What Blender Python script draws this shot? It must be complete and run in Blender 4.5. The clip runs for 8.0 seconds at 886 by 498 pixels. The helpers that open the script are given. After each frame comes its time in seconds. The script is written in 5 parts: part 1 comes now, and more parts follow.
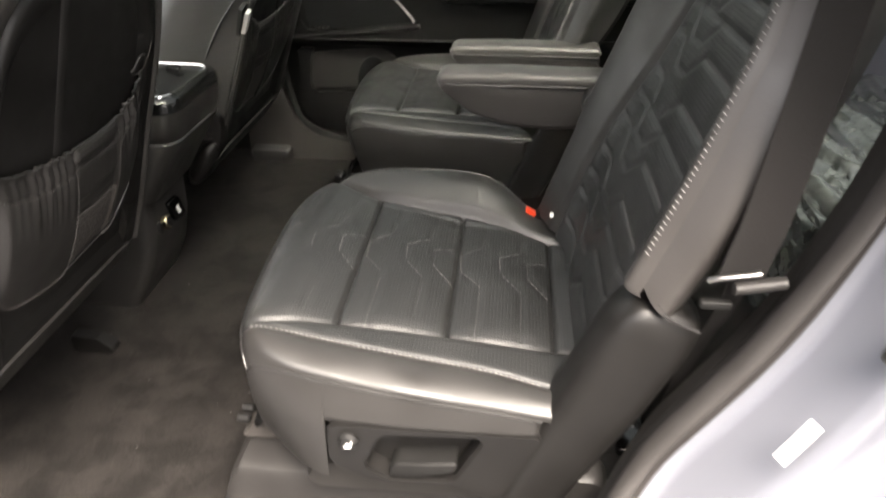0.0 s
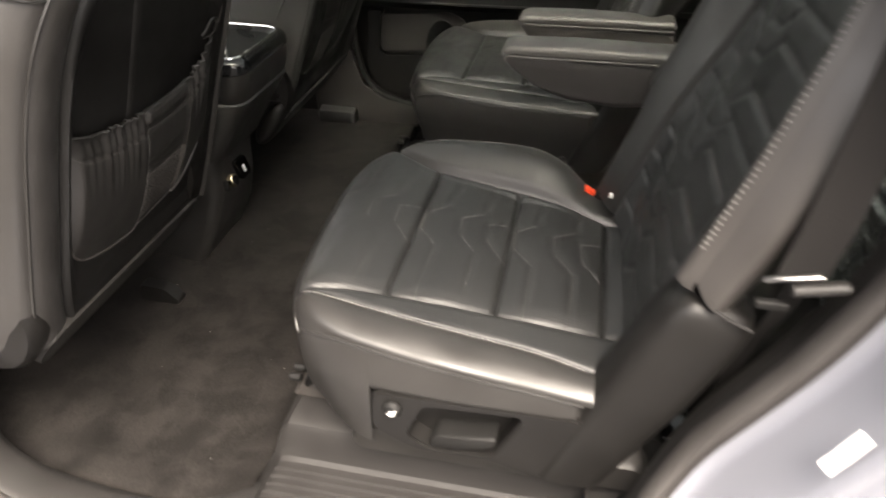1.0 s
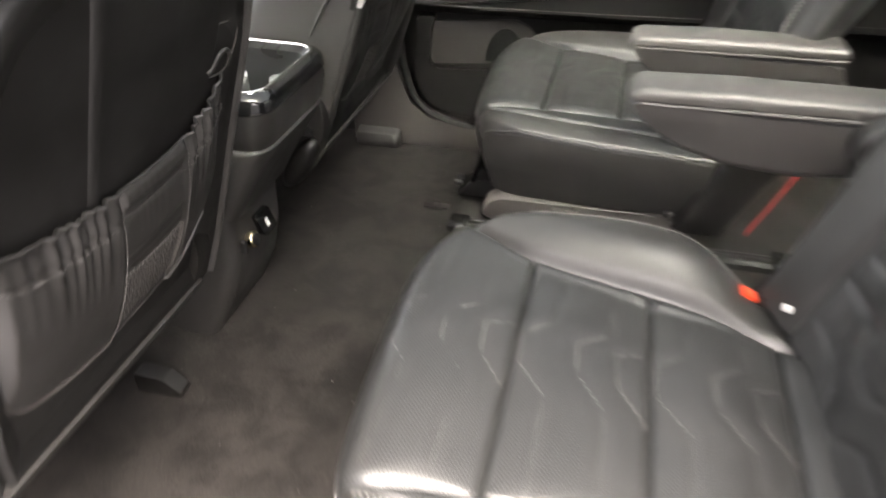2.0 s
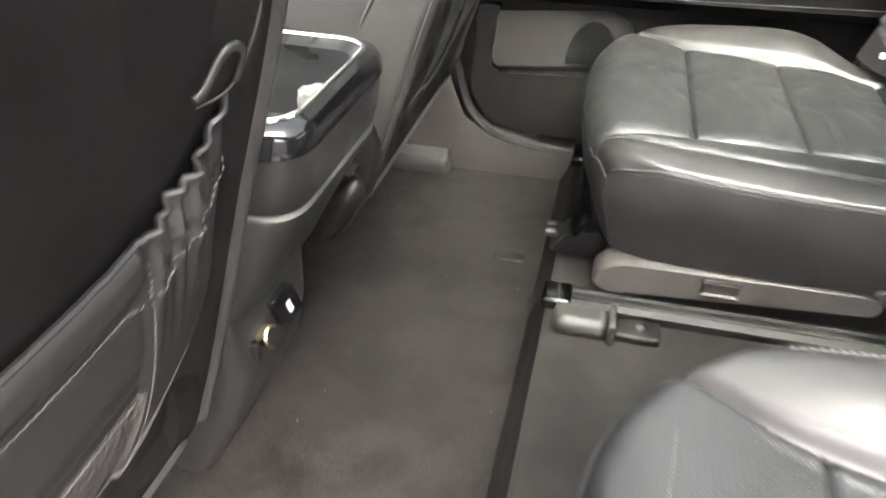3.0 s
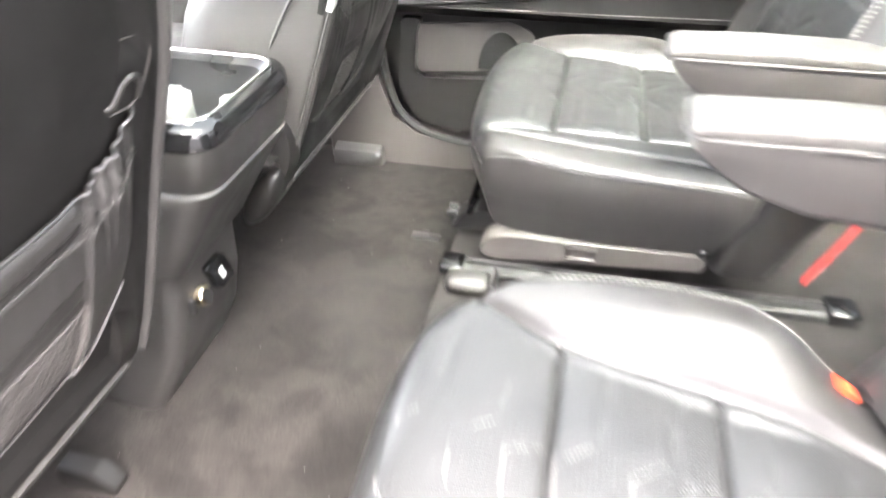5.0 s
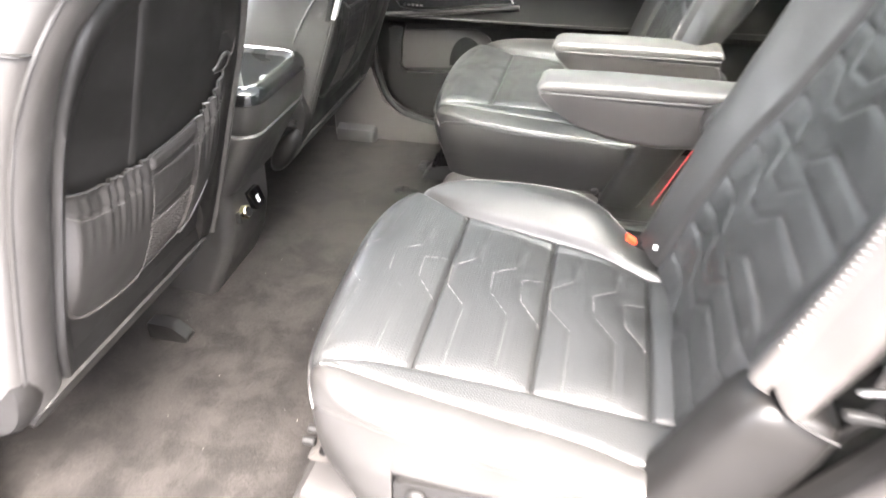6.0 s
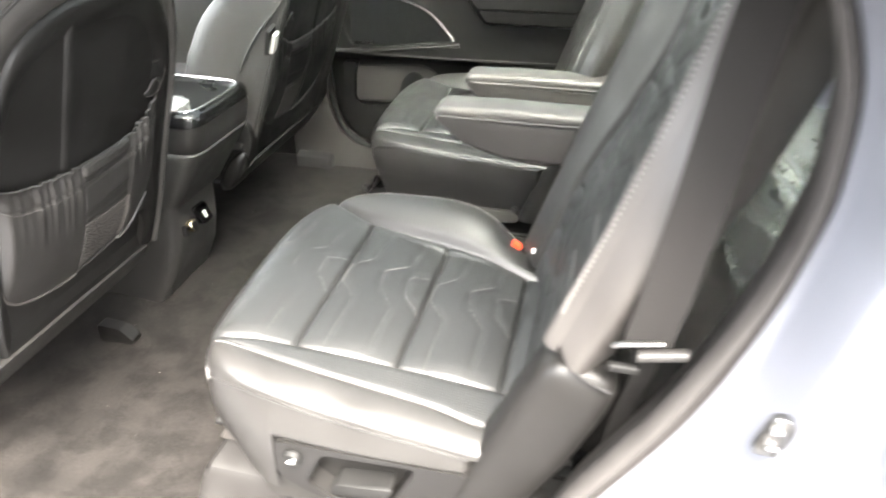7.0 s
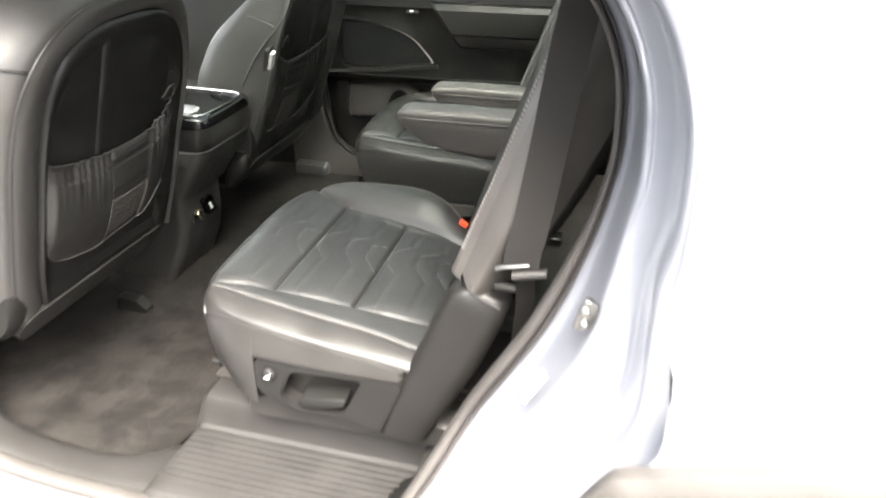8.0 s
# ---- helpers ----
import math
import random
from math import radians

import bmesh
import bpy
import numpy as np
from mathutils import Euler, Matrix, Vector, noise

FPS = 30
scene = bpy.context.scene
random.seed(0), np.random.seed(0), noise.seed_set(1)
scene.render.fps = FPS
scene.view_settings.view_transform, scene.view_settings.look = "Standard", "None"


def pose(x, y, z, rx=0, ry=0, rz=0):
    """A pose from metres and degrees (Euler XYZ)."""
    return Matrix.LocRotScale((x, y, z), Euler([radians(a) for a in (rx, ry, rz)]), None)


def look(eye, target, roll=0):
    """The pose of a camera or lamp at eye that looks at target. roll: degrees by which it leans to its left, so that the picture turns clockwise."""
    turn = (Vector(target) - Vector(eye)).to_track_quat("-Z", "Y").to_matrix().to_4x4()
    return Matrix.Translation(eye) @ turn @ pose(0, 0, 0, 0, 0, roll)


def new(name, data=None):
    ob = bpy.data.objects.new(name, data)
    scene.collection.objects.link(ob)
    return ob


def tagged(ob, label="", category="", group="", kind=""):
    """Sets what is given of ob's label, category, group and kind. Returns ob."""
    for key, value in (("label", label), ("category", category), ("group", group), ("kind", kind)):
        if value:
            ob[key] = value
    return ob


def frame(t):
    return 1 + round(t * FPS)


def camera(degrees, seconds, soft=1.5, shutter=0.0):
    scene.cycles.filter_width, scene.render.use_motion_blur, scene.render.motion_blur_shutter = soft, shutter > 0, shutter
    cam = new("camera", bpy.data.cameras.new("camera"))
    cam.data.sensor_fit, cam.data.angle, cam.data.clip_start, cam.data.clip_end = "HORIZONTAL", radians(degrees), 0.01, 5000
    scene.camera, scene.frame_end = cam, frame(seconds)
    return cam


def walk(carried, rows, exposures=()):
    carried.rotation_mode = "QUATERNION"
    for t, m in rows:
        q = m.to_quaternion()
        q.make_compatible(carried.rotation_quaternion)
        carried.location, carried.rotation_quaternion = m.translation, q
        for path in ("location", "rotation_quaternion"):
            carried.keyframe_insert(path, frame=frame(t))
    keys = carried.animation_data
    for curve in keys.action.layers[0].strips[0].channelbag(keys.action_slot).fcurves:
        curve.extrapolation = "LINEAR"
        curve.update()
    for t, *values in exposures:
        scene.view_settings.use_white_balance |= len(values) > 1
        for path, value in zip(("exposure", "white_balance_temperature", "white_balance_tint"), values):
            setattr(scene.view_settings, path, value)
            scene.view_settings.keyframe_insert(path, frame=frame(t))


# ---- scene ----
cam = camera(66.2, 8.0, soft=1.8, shutter=0.9)
# seconds, eye, yaw, pitch, roll (degrees; yaw to the left of +y, pitch up)
ROWS = [
    (0.0, (0.003, 0.005, 1.009), 5.79, -31.33, -0.17),
    (0.5, (0.059, -0.011, 1.014), 9.92, -33.51, -0.28),
    (1.0, (0.014, 0.015, 1.026), 11.97, -34.48, -0.25),
    (1.5, (-0.066, 0.172, 1.000), 12.99, -35.26, -0.33),
    (2.0, (-0.150, 0.353, 0.971), 14.47, -35.31, -0.49),
    (2.2, (-0.216, 0.435, 0.931), 14.62, -35.37, -0.67),
    (3.3, (-0.398, 0.747, 0.824), 14.12, -35.45, 0.38),
    (3.5, (-0.398, 0.744, 0.835), 14.22, -35.63, 0.32),
    (4.0, (-0.340, 0.744, 0.858), 15.04, -35.73, -0.10),
    (4.5, (-0.290, 0.728, 0.868), 13.07, -35.53, -0.29),
    (5.0, (-0.215, 0.563, 0.916), 12.92, -35.48, -0.40),
    (5.2, (-0.166, 0.452, 0.940), 12.66, -35.33, -0.42),
    (6.3, (0.012, 0.063, 1.072), 13.57, -33.99, -0.16),
    (6.5, (0.048, 0.037, 1.080), 13.47, -33.37, -0.09),
    (7.0, (0.167, 0.029, 1.071), 13.63, -31.45, -0.05),
    (7.5, (0.286, -0.068, 1.102), 14.76, -29.55, -0.07),
    (8.0, (0.344, -0.210, 1.109), 14.86, -29.01, -0.07),
]


def eye_pose(eye, yaw, pitch, roll):
    a, b = radians(yaw), radians(pitch)
    ahead = Vector((-math.sin(a) * math.cos(b), math.cos(a) * math.cos(b), math.sin(b)))
    return look(eye, Vector(eye) + 2 * ahead, roll)


EXPOSURES = [(0.0, 3.55, 7250, 13), (0.5, 3.35, 7350, 13), (1.0, 3.25, 7400, 13), (1.5, 3.8, 7250, 14), (2.2, 4.65, 7050, 15), (3.3, 5.68, 6800, 15), (4.0, 6.25, 6750, 16), (5.2, 6.5, 6700, 16), (6.3, 5.45, 6750, 13), (7.0, 5.2, 6850, 9),
             (7.5, 4.9, 6900, 8), (8.0, 4.35, 6900, 8)]
walk(cam, [(t, eye_pose(e, a, b, r)) for t, e, a, b, r in ROWS], EXPOSURES)

# ---- world, sun ----
world = bpy.data.worlds.new("sky")
scene.world = world
world.use_nodes = True
wn = world.node_tree
sky = wn.nodes.new("ShaderNodeTexSky")
sky.sky_type, sky.sun_disc = "NISHITA", False
sky.sun_elevation, sky.sun_rotation = radians(61), radians(151)
sky.air_density, sky.dust_density = 1.0, 4.0
pale = wn.nodes.new("ShaderNodeHueSaturation")  # thin overcast: little colour left in the sky
pale.inputs["Saturation"].default_value = 0.3
wn.links.new(sky.outputs[0], pale.inputs["Color"])
wn.links.new(pale.outputs[0], wn.nodes["Background"].inputs[0])
wn.nodes["Background"].inputs[1].default_value = 0.15
sun = new("sun", bpy.data.lights.new("sun", "SUN"))
sun.data.energy, sun.data.angle, sun.data.color = 1.9, radians(42), (1.0, 0.96, 0.9)
sun.matrix_world = look((1.25, -2.3, 5.2), (0.0, 0.0, 0.5))
# ---- materials ----
def material(name, base, rough=0.5, metal=0.0, spec=0.5, vary=0.25, scale=14.0, grain=900.0, relief=0.0, depth=0.0004,
             coat=0.0, holes="", rough_vary=0.1, wrinkles=0.0, sheen=0.0, cells=False, distort=0.0, speckle=0.0, nap=0.0):
    """One procedural surface: colour variation at two scales, grain relief, optional perforation and wrinkles."""
    m = bpy.data.materials.new(name)
    m.use_nodes = True
    n, l = m.node_tree.nodes, m.node_tree.links
    b = n["Principled BSDF"]
    b.inputs["Metallic"].default_value, b.inputs["Specular IOR Level"].default_value = metal, spec
    b.inputs["Coat Weight"].default_value, b.inputs["Coat Roughness"].default_value = coat, 0.06
    b.inputs["Sheen Weight"].default_value, b.inputs["Sheen Roughness"].default_value = sheen, 0.4
    co = n.new("ShaderNodeTexCoord")
    big = n.new("ShaderNodeTexNoise")
    big.inputs["Scale"].default_value, big.inputs["Detail"].default_value, big.inputs["Distortion"].default_value = scale, 6.0, distort
    l.new(co.outputs["Object"], big.inputs["Vector"])
    ramp = n.new("ShaderNodeMapRange")
    ramp.inputs["From Min"].default_value, ramp.inputs["From Max"].default_value = 0.3, 0.7
    ramp.inputs["To Min"].default_value, ramp.inputs["To Max"].default_value = 1 - vary, 1 + vary
    l.new(big.outputs["Fac"], ramp.inputs["Value"])
    mul = n.new("ShaderNodeVectorMath")
    mul.operation = "SCALE"
    mul.inputs[0].default_value = base
    l.new(ramp.outputs[0], mul.inputs["Scale"])
    colour = mul.outputs[0]
    # fibre speckle and brushed patches with crisp edges
    for share, size, lo, hi, stretch in ((speckle, 420.0, 0.35, 0.65, 0.0), (nap, 10.0, 0.46, 0.60, 0.35)):
        if not share:
            continue
        tex = n.new("ShaderNodeTexNoise")
        tex.inputs["Scale"].default_value, tex.inputs["Detail"].default_value, tex.inputs["Distortion"].default_value = size, 9.0, stretch
        tex.inputs["Roughness"].default_value = 0.62
        l.new(co.outputs["Object"], tex.inputs["Vector"])
        step = n.new("ShaderNodeMapRange")
        step.inputs["From Min"].default_value, step.inputs["From Max"].default_value = lo, hi
        step.inputs["To Min"].default_value, step.inputs["To Max"].default_value = 1 + share * (0.5 if not stretch else 0.15), 1 - share
        l.new(tex.outputs["Fac"], step.inputs["Value"])
        more = n.new("ShaderNodeVectorMath")
        more.operation = "SCALE"
        l.new(colour, more.inputs[0])
        l.new(step.outputs[0], more.inputs["Scale"])
        colour = more.outputs[0]
    rr = n.new("ShaderNodeMapRange")
    rr.inputs["From Min"].default_value, rr.inputs["From Max"].default_value = 0.3, 0.7
    rr.inputs["To Min"].default_value, rr.inputs["To Max"].default_value = max(0.02, rough - rough_vary), min(1, rough + rough_vary)
    l.new(big.outputs["Fac"], rr.inputs["Value"])
    l.new(rr.outputs[0], b.inputs["Roughness"])
    height = None
    if relief:
        fine = n.new("ShaderNodeTexVoronoi" if cells else "ShaderNodeTexNoise")
        fine.inputs["Scale"].default_value = grain
        l.new(co.outputs["Object"], fine.inputs["Vector"])
        height = fine.outputs["Distance" if cells else "Fac"]
        bump = n.new("ShaderNodeBump")
        bump.inputs["Strength"].default_value, bump.inputs["Distance"].default_value = relief, depth
        l.new(height, bump.inputs["Height"])
        last = bump
        if wrinkles:
            soft = n.new("ShaderNodeTexNoise")
            soft.inputs["Scale"].default_value, soft.inputs["Detail"].default_value = 22.0, 3.0
            soft.inputs["Distortion"].default_value = 0.0
            l.new(co.outputs["Object"], soft.inputs["Vector"])
            wb = n.new("ShaderNodeBump")
            wb.inputs["Strength"].default_value, wb.inputs["Distance"].default_value = wrinkles, 0.006
            l.new(soft.outputs["Fac"], wb.inputs["Height"])
            l.new(wb.outputs[0], bump.inputs["Normal"])
        if holes:
            sep, com = n.new("ShaderNodeSeparateXYZ"), n.new("ShaderNodeCombineXYZ")
            l.new(co.outputs["Object"], sep.inputs[0])
            l.new(sep.outputs[holes[0]], com.inputs[0])
            l.new(sep.outputs[holes[1]], com.inputs[1])
            dots = n.new("ShaderNodeTexVoronoi")
            dots.voronoi_dimensions = "2D"
            dots.inputs["Scale"].default_value, dots.inputs["Randomness"].default_value = 210.0, 0.0
            l.new(com.outputs[0], dots.inputs["Vector"])
            cut = n.new("ShaderNodeMapRange")
            cut.inputs["From Min"].default_value, cut.inputs["From Max"].default_value = 0.16, 0.26
            l.new(dots.outputs["Distance"], cut.inputs["Value"])
            dark = n.new("ShaderNodeVectorMath")
            dark.operation = "SCALE"
            l.new(colour, dark.inputs[0])
            lift = n.new("ShaderNodeMapRange")
            lift.inputs["To Min"].default_value = 0.25
            l.new(cut.outputs[0], lift.inputs["Value"])
            l.new(lift.outputs[0], dark.inputs["Scale"])
            colour = dark.outputs[0]
            hb = n.new("ShaderNodeBump")
            hb.inputs["Strength"].default_value, hb.inputs["Distance"].default_value = 0.6, 0.0008
            l.new(cut.outputs[0], hb.inputs["Height"])
            l.new(bump.outputs[0], hb.inputs["Normal"])
            last = hb
        l.new(last.outputs[0], b.inputs["Normal"])
    l.new(colour, b.inputs["Base Color"])
    return m


# black leather again, paler: light on the driver seat back put into the colour
LEATHER_LIT = material("black_leather_lit_copy", (0.029, 0.0272, 0.0258), 0.52, spec=0.44, vary=0.12, grain=700, relief=0.35, depth=0.0005, wrinkles=0.05)
LEATHER = material("black_leather", (0.0185, 0.0175, 0.0167), 0.41, spec=0.44, vary=0.12, grain=700, relief=0.35, depth=0.0005, wrinkles=0.07)
LEATHER_HOLES = material("perforated_leather", (0.0178, 0.018, 0.0177), 0.40, spec=0.42, vary=0.12, grain=700, relief=0.3, depth=0.0005, holes="XY")
LEATHER_BACK = material("perforated_leather_back", (0.022, 0.022, 0.0216), 0.45, spec=0.42, vary=0.12, grain=700, relief=0.3, depth=0.0005, holes="YZ")
LEATHER_GREY = material("grey_brown_leather", (0.037, 0.0338, 0.0317), 0.45, spec=0.44, vary=0.12, grain=700, relief=0.35, depth=0.0005, wrinkles=0.06)
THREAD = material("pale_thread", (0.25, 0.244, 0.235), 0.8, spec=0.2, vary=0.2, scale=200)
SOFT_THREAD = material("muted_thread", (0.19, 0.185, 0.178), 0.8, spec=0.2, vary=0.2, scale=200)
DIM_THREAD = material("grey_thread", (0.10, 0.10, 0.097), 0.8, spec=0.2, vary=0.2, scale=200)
DARK_THREAD = material("dark_thread", (0.02, 0.02, 0.02), 0.8, vary=0.2, scale=200)
PLASTIC = material("grained_plastic", (0.018, 0.0168, 0.0158), 0.48, spec=0.42, vary=0.1, grain=1100, relief=0.3, depth=0.0004)
PLASTIC_DARK = material("dark_brown_plastic", (0.0075, 0.0070, 0.0066), 0.44, spec=0.26, vary=0.1, grain=1100, relief=0.3, depth=0.0004)
PLASTIC_GREY = material("grey_plastic", (0.044, 0.0398, 0.037), 0.50, spec=0.38, vary=0.1, grain=1100, relief=0.3, depth=0.0004)
PLASTIC_MID = material("brown_grey_plastic", (0.030, 0.0272, 0.0255), 0.50, spec=0.36, vary=0.1, grain=1100, relief=0.3, depth=0.0004)
PLASTIC_BLACK = material("black_plastic", (0.0065, 0.0063, 0.006), 0.58, spec=0.26, vary=0.1, grain=1100, relief=0.2)
SCUFF = material("matt_sill_plastic", (0.014, 0.013, 0.0125), 0.62, spec=0.3, vary=0.1, grain=1100, relief=0.3, depth=0.0004)
GLOSS_BLACK = material("piano_black", (0.004, 0.004, 0.0042), 0.12, spec=0.38, vary=0.05, rough_vary=0.03)
CHROME = material("satin_chrome", (0.75, 0.74, 0.72), 0.16, metal=1.0, vary=0.06, rough_vary=0.05)
# pale, mostly diffuse: a chrome reflection put into the base colour
BRIGHT_CHROME = material("chrome_painted_bright", (0.42, 0.42, 0.41), 0.5, metal=0.3, vary=0.06)
STEEL = material("bare_steel", (0.28, 0.275, 0.27), 0.34, metal=1.0, vary=0.15, rough_vary=0.1)
CARPET = material("velour_carpet", (0.0202, 0.0180, 0.0167), 0.95, spec=0.10, vary=0.22, scale=9, grain=1500, speckle=0.5, nap=0.38, relief=1.0, depth=0.002, cells=False, distort=0.5)
CARPET_DARK = material("black_carpet", (0.020, 0.0183, 0.0174), 0.95, spec=0.1, vary=0.4, scale=12, grain=1500, relief=1.0, depth=0.002, cells=False)
RUBBER = material("door_seal_rubber", (0.032, 0.029, 0.0275), 0.6, vary=0.1, grain=600, relief=0.2)
PAINT = material("blue_silver_paint", (0.272, 0.282, 0.322), 0.30, metal=0.5, vary=0.02, scale=3, rough_vary=0.0, coat=1.0)
WEBBING = material("seat_belt_webbing", (0.015, 0.014, 0.0135), 0.85, spec=0.15, vary=0.1, grain=420, relief=0.4, depth=0.0008)
RED = material("red_plastic", (0.70, 0.06, 0.02), 0.4, vary=0.08)
STRAP = material("red_strap_fabric", (0.36, 0.016, 0.014), 0.8, vary=0.15, grain=420, relief=0.8, depth=0.001)
WHITE = material("white_print", (0.82, 0.82, 0.80), 0.5, vary=0.03)
FILM = material("clear_grey_film", (0.15, 0.156, 0.145), 0.16, metal=0.35, spec=1.0, vary=0.4, scale=30, rough_vary=0.08, coat=0.6)
SHELL = material("seat_back_shell", (0.0072, 0.0069, 0.0066), 0.46, spec=0.30, vary=0.12, grain=900, relief=0.3, depth=0.0004)
MESH = material("pocket_netting", (0.045, 0.041, 0.038), 0.8, spec=0.2, vary=0.3, scale=60, grain=300, relief=1.0, depth=0.002, cells=True)
HEADLINER = material("grey_headliner", (0.30, 0.29, 0.28), 0.95, spec=0.1, vary=0.06, grain=800, relief=0.4, cells=False)
TRAY = material("grey_tray", (0.0065, 0.0066, 0.0065), 0.36, spec=0.3, vary=0.08, scale=20)
PALE_PLASTIC = material("pale_grey_plastic", (0.085, 0.085, 0.082), 0.4, vary=0.08, scale=20)
BRASS = material("socket_metal", (0.62, 0.53, 0.36), 0.25, metal=1.0, vary=0.1)
CONCRETE = material("grey_concrete", (0.30, 0.29, 0.28), 0.9, vary=0.15, scale=0.8, grain=60, relief=0.3, depth=0.004)
ASPHALT = material("grey_paving", (0.10, 0.098, 0.094), 0.9, vary=0.25, scale=1.5, grain=160, relief=0.8, depth=0.004)
GRILLE = material("speaker_mesh", (0.0035, 0.0035, 0.0035), 0.6, spec=0.12, vary=0.2, grain=450, relief=1.0, depth=0.002, cells=True)
GLASS = bpy.data.materials.new("tinted_glass")
GLASS.use_nodes = True
gb = GLASS.node_tree.nodes["Principled BSDF"]
gb.inputs["Transmission Weight"].default_value, gb.inputs["Roughness"].default_value = 1.0, 0.0
gb.inputs["Base Color"].default_value, gb.inputs["IOR"].default_value = (0.86, 0.9, 0.88, 1), 1.05
PRIVACY = GLASS.copy()
PRIVACY.name = "dark_privacy_glass"
PRIVACY.node_tree.nodes["Principled BSDF"].inputs["Base Color"].default_value = (0.10, 0.11, 0.10, 1)
ROOF_GLASS = GLASS.copy()
ROOF_GLASS.name = "tinted_roof_glass"
ROOF_GLASS.node_tree.nodes["Principled BSDF"].inputs["Base Color"].default_value = (0.27, 0.292, 0.28, 1)
# ---- mesh tools ----
def finish(ob, angle=40):
    me = ob.data
    me.polygons.foreach_set("use_smooth", [True] * len(me.polygons))
    me.set_sharp_from_angle(angle=radians(angle))
    me.update()
    return ob


def part(name, bm, material_, parent=None, label="", angle=40):
    """Links a bmesh as one mesh object, under a thing or a part."""
    bmesh.ops.recalc_face_normals(bm, faces=bm.faces[:])
    me = bpy.data.meshes.new(name)
    bm.to_mesh(me)
    bm.free()
    me.materials.append(material_)
    ob = finish(new(name, me), angle)
    if parent is not None:
        ob.parent = parent
    if label:
        ob["label"] = label
    return ob


def thing(name, label, category, group="", at=(0, 0, 0)):
    ob = new(name)
    ob.empty_display_size = 0.05
    return tagged(ob, label, category, group)


def from_faces(verts, faces):
    """A bmesh of the given faces; vertices that no face uses are left out."""
    bm, made = bmesh.new(), {}
    for f in faces:
        vs = []
        for i in f:
            if i not in made:
                made[i] = bm.verts.new(verts[i])
            if made[i] not in vs:
                vs.append(made[i])
        if len(vs) > 2:
            try:
                bm.faces.new(vs)
            except ValueError:
                pass
    return bm


def loft(rings, cap=True, closed=True):
    """Skin between rings of equal count."""
    bm = bmesh.new()
    vs = [[bm.verts.new(p) for p in ring] for ring in rings]
    n = len(rings[0])
    for a, b in zip(vs, vs[1:]):
        for i in range(n if closed else n - 1):
            j = (i + 1) % n
            bm.faces.new((a[i], a[j], b[j], b[i]))
    if cap and closed:
        bm.faces.new(vs[0])
        bm.faces.new(vs[-1][::-1])
    return bm


def spline(points, n, loop=False):
    """Catmull-Rom through the points, n pieces for each span."""
    pts, out = [Vector(p) for p in points], []
    count = len(pts)
    for i in range(count if loop else count - 1):
        if loop:
            a, b, c, d = (pts[(i + k) % count] for k in (-1, 0, 1, 2))
        else:
            a, b, c, d = pts[max(i - 1, 0)], pts[i], pts[i + 1], pts[min(i + 2, count - 1)]
        for k in range(n):
            t = k / n
            out.append(0.5 * (2 * b + (c - a) * t + (2 * a - 5 * b + 4 * c - d) * t * t + (3 * b - a - 3 * c + d) * t ** 3))
    if not loop:
        out.append(pts[-1].copy())
    return out


def resample(points, step):
    pts = [Vector(p) for p in points]
    out, carry = [pts[0].copy()], 0.0
    for a, b in zip(pts, pts[1:]):
        d = (b - a).length
        s = step - carry
        while s <= d:
            out.append(a.lerp(b, s / d))
            s += step
        carry = d - (s - step)
    return out


def sweep(points, section, loop=False, up=(0, 0, 1), cap=True):
    """A section of (side, up) offsets carried along a line."""
    pts, rings = [Vector(p) for p in points], []
    n = len(pts)
    for i, p in enumerate(pts):
        ahead = (pts[(i + 1) % n] - pts[i - 1]) if loop else (pts[min(i + 1, n - 1)] - pts[max(i - 1, 0)])
        ahead.normalize()
        side = ahead.cross(Vector(up))
        if side.length < 1e-4:
            side = ahead.cross(Vector((0, 1, 0)))
        side.normalize()
        top = side.cross(ahead)
        rings.append([p + side * a + top * b for a, b in section])
    if loop:
        rings.append(rings[0])
        bm = loft(rings, cap=False)
        bmesh.ops.remove_doubles(bm, verts=bm.verts[:], dist=1e-6)
        return bm
    return loft(rings, cap=cap)


def round_section(r, n=8, squash=1.0):
    return [(r * math.cos(2 * math.pi * i / n), r * squash * math.sin(2 * math.pi * i / n)) for i in range(n)]


def tube(points, r, n=8, loop=False, up=(0, 0, 1)):
    return sweep(points, round_section(r, n), loop, up)


def box(lo, hi, bevel=0.0, segments=3):
    bm = bmesh.new()
    bmesh.ops.create_cube(bm, size=1.0)
    lo, hi = Vector(lo), Vector(hi)
    for v in bm.verts:
        v.co = [(lo[k] + hi[k]) / 2 + v.co[k] * (hi[k] - lo[k]) for k in range(3)]
    if bevel:
        bmesh.ops.bevel(bm, geom=bm.edges[:], offset=bevel, segments=segments, affect="EDGES", profile=0.5)
    return bm


def prism(outline, axis, lo, hi, bevel=0.0, segments=3):
    """A flat outline pushed along an axis. The outline's two numbers are the other two axes, in order x, y, z."""
    def put(p, d):
        q = list(p)
        q.insert("xyz".index(axis), d)
        return q
    bm = loft([[put(p, lo) for p in outline], [put(p, hi) for p in outline]])
    if bevel:
        bm.edges.ensure_lookup_table()
        k = "xyz".index(axis)
        rim = [e for e in bm.edges if abs(e.verts[0].co[k] - e.verts[1].co[k]) < 1e-7]
        bmesh.ops.bevel(bm, geom=rim, offset=bevel, segments=segments, affect="EDGES", profile=0.5)
    return bm


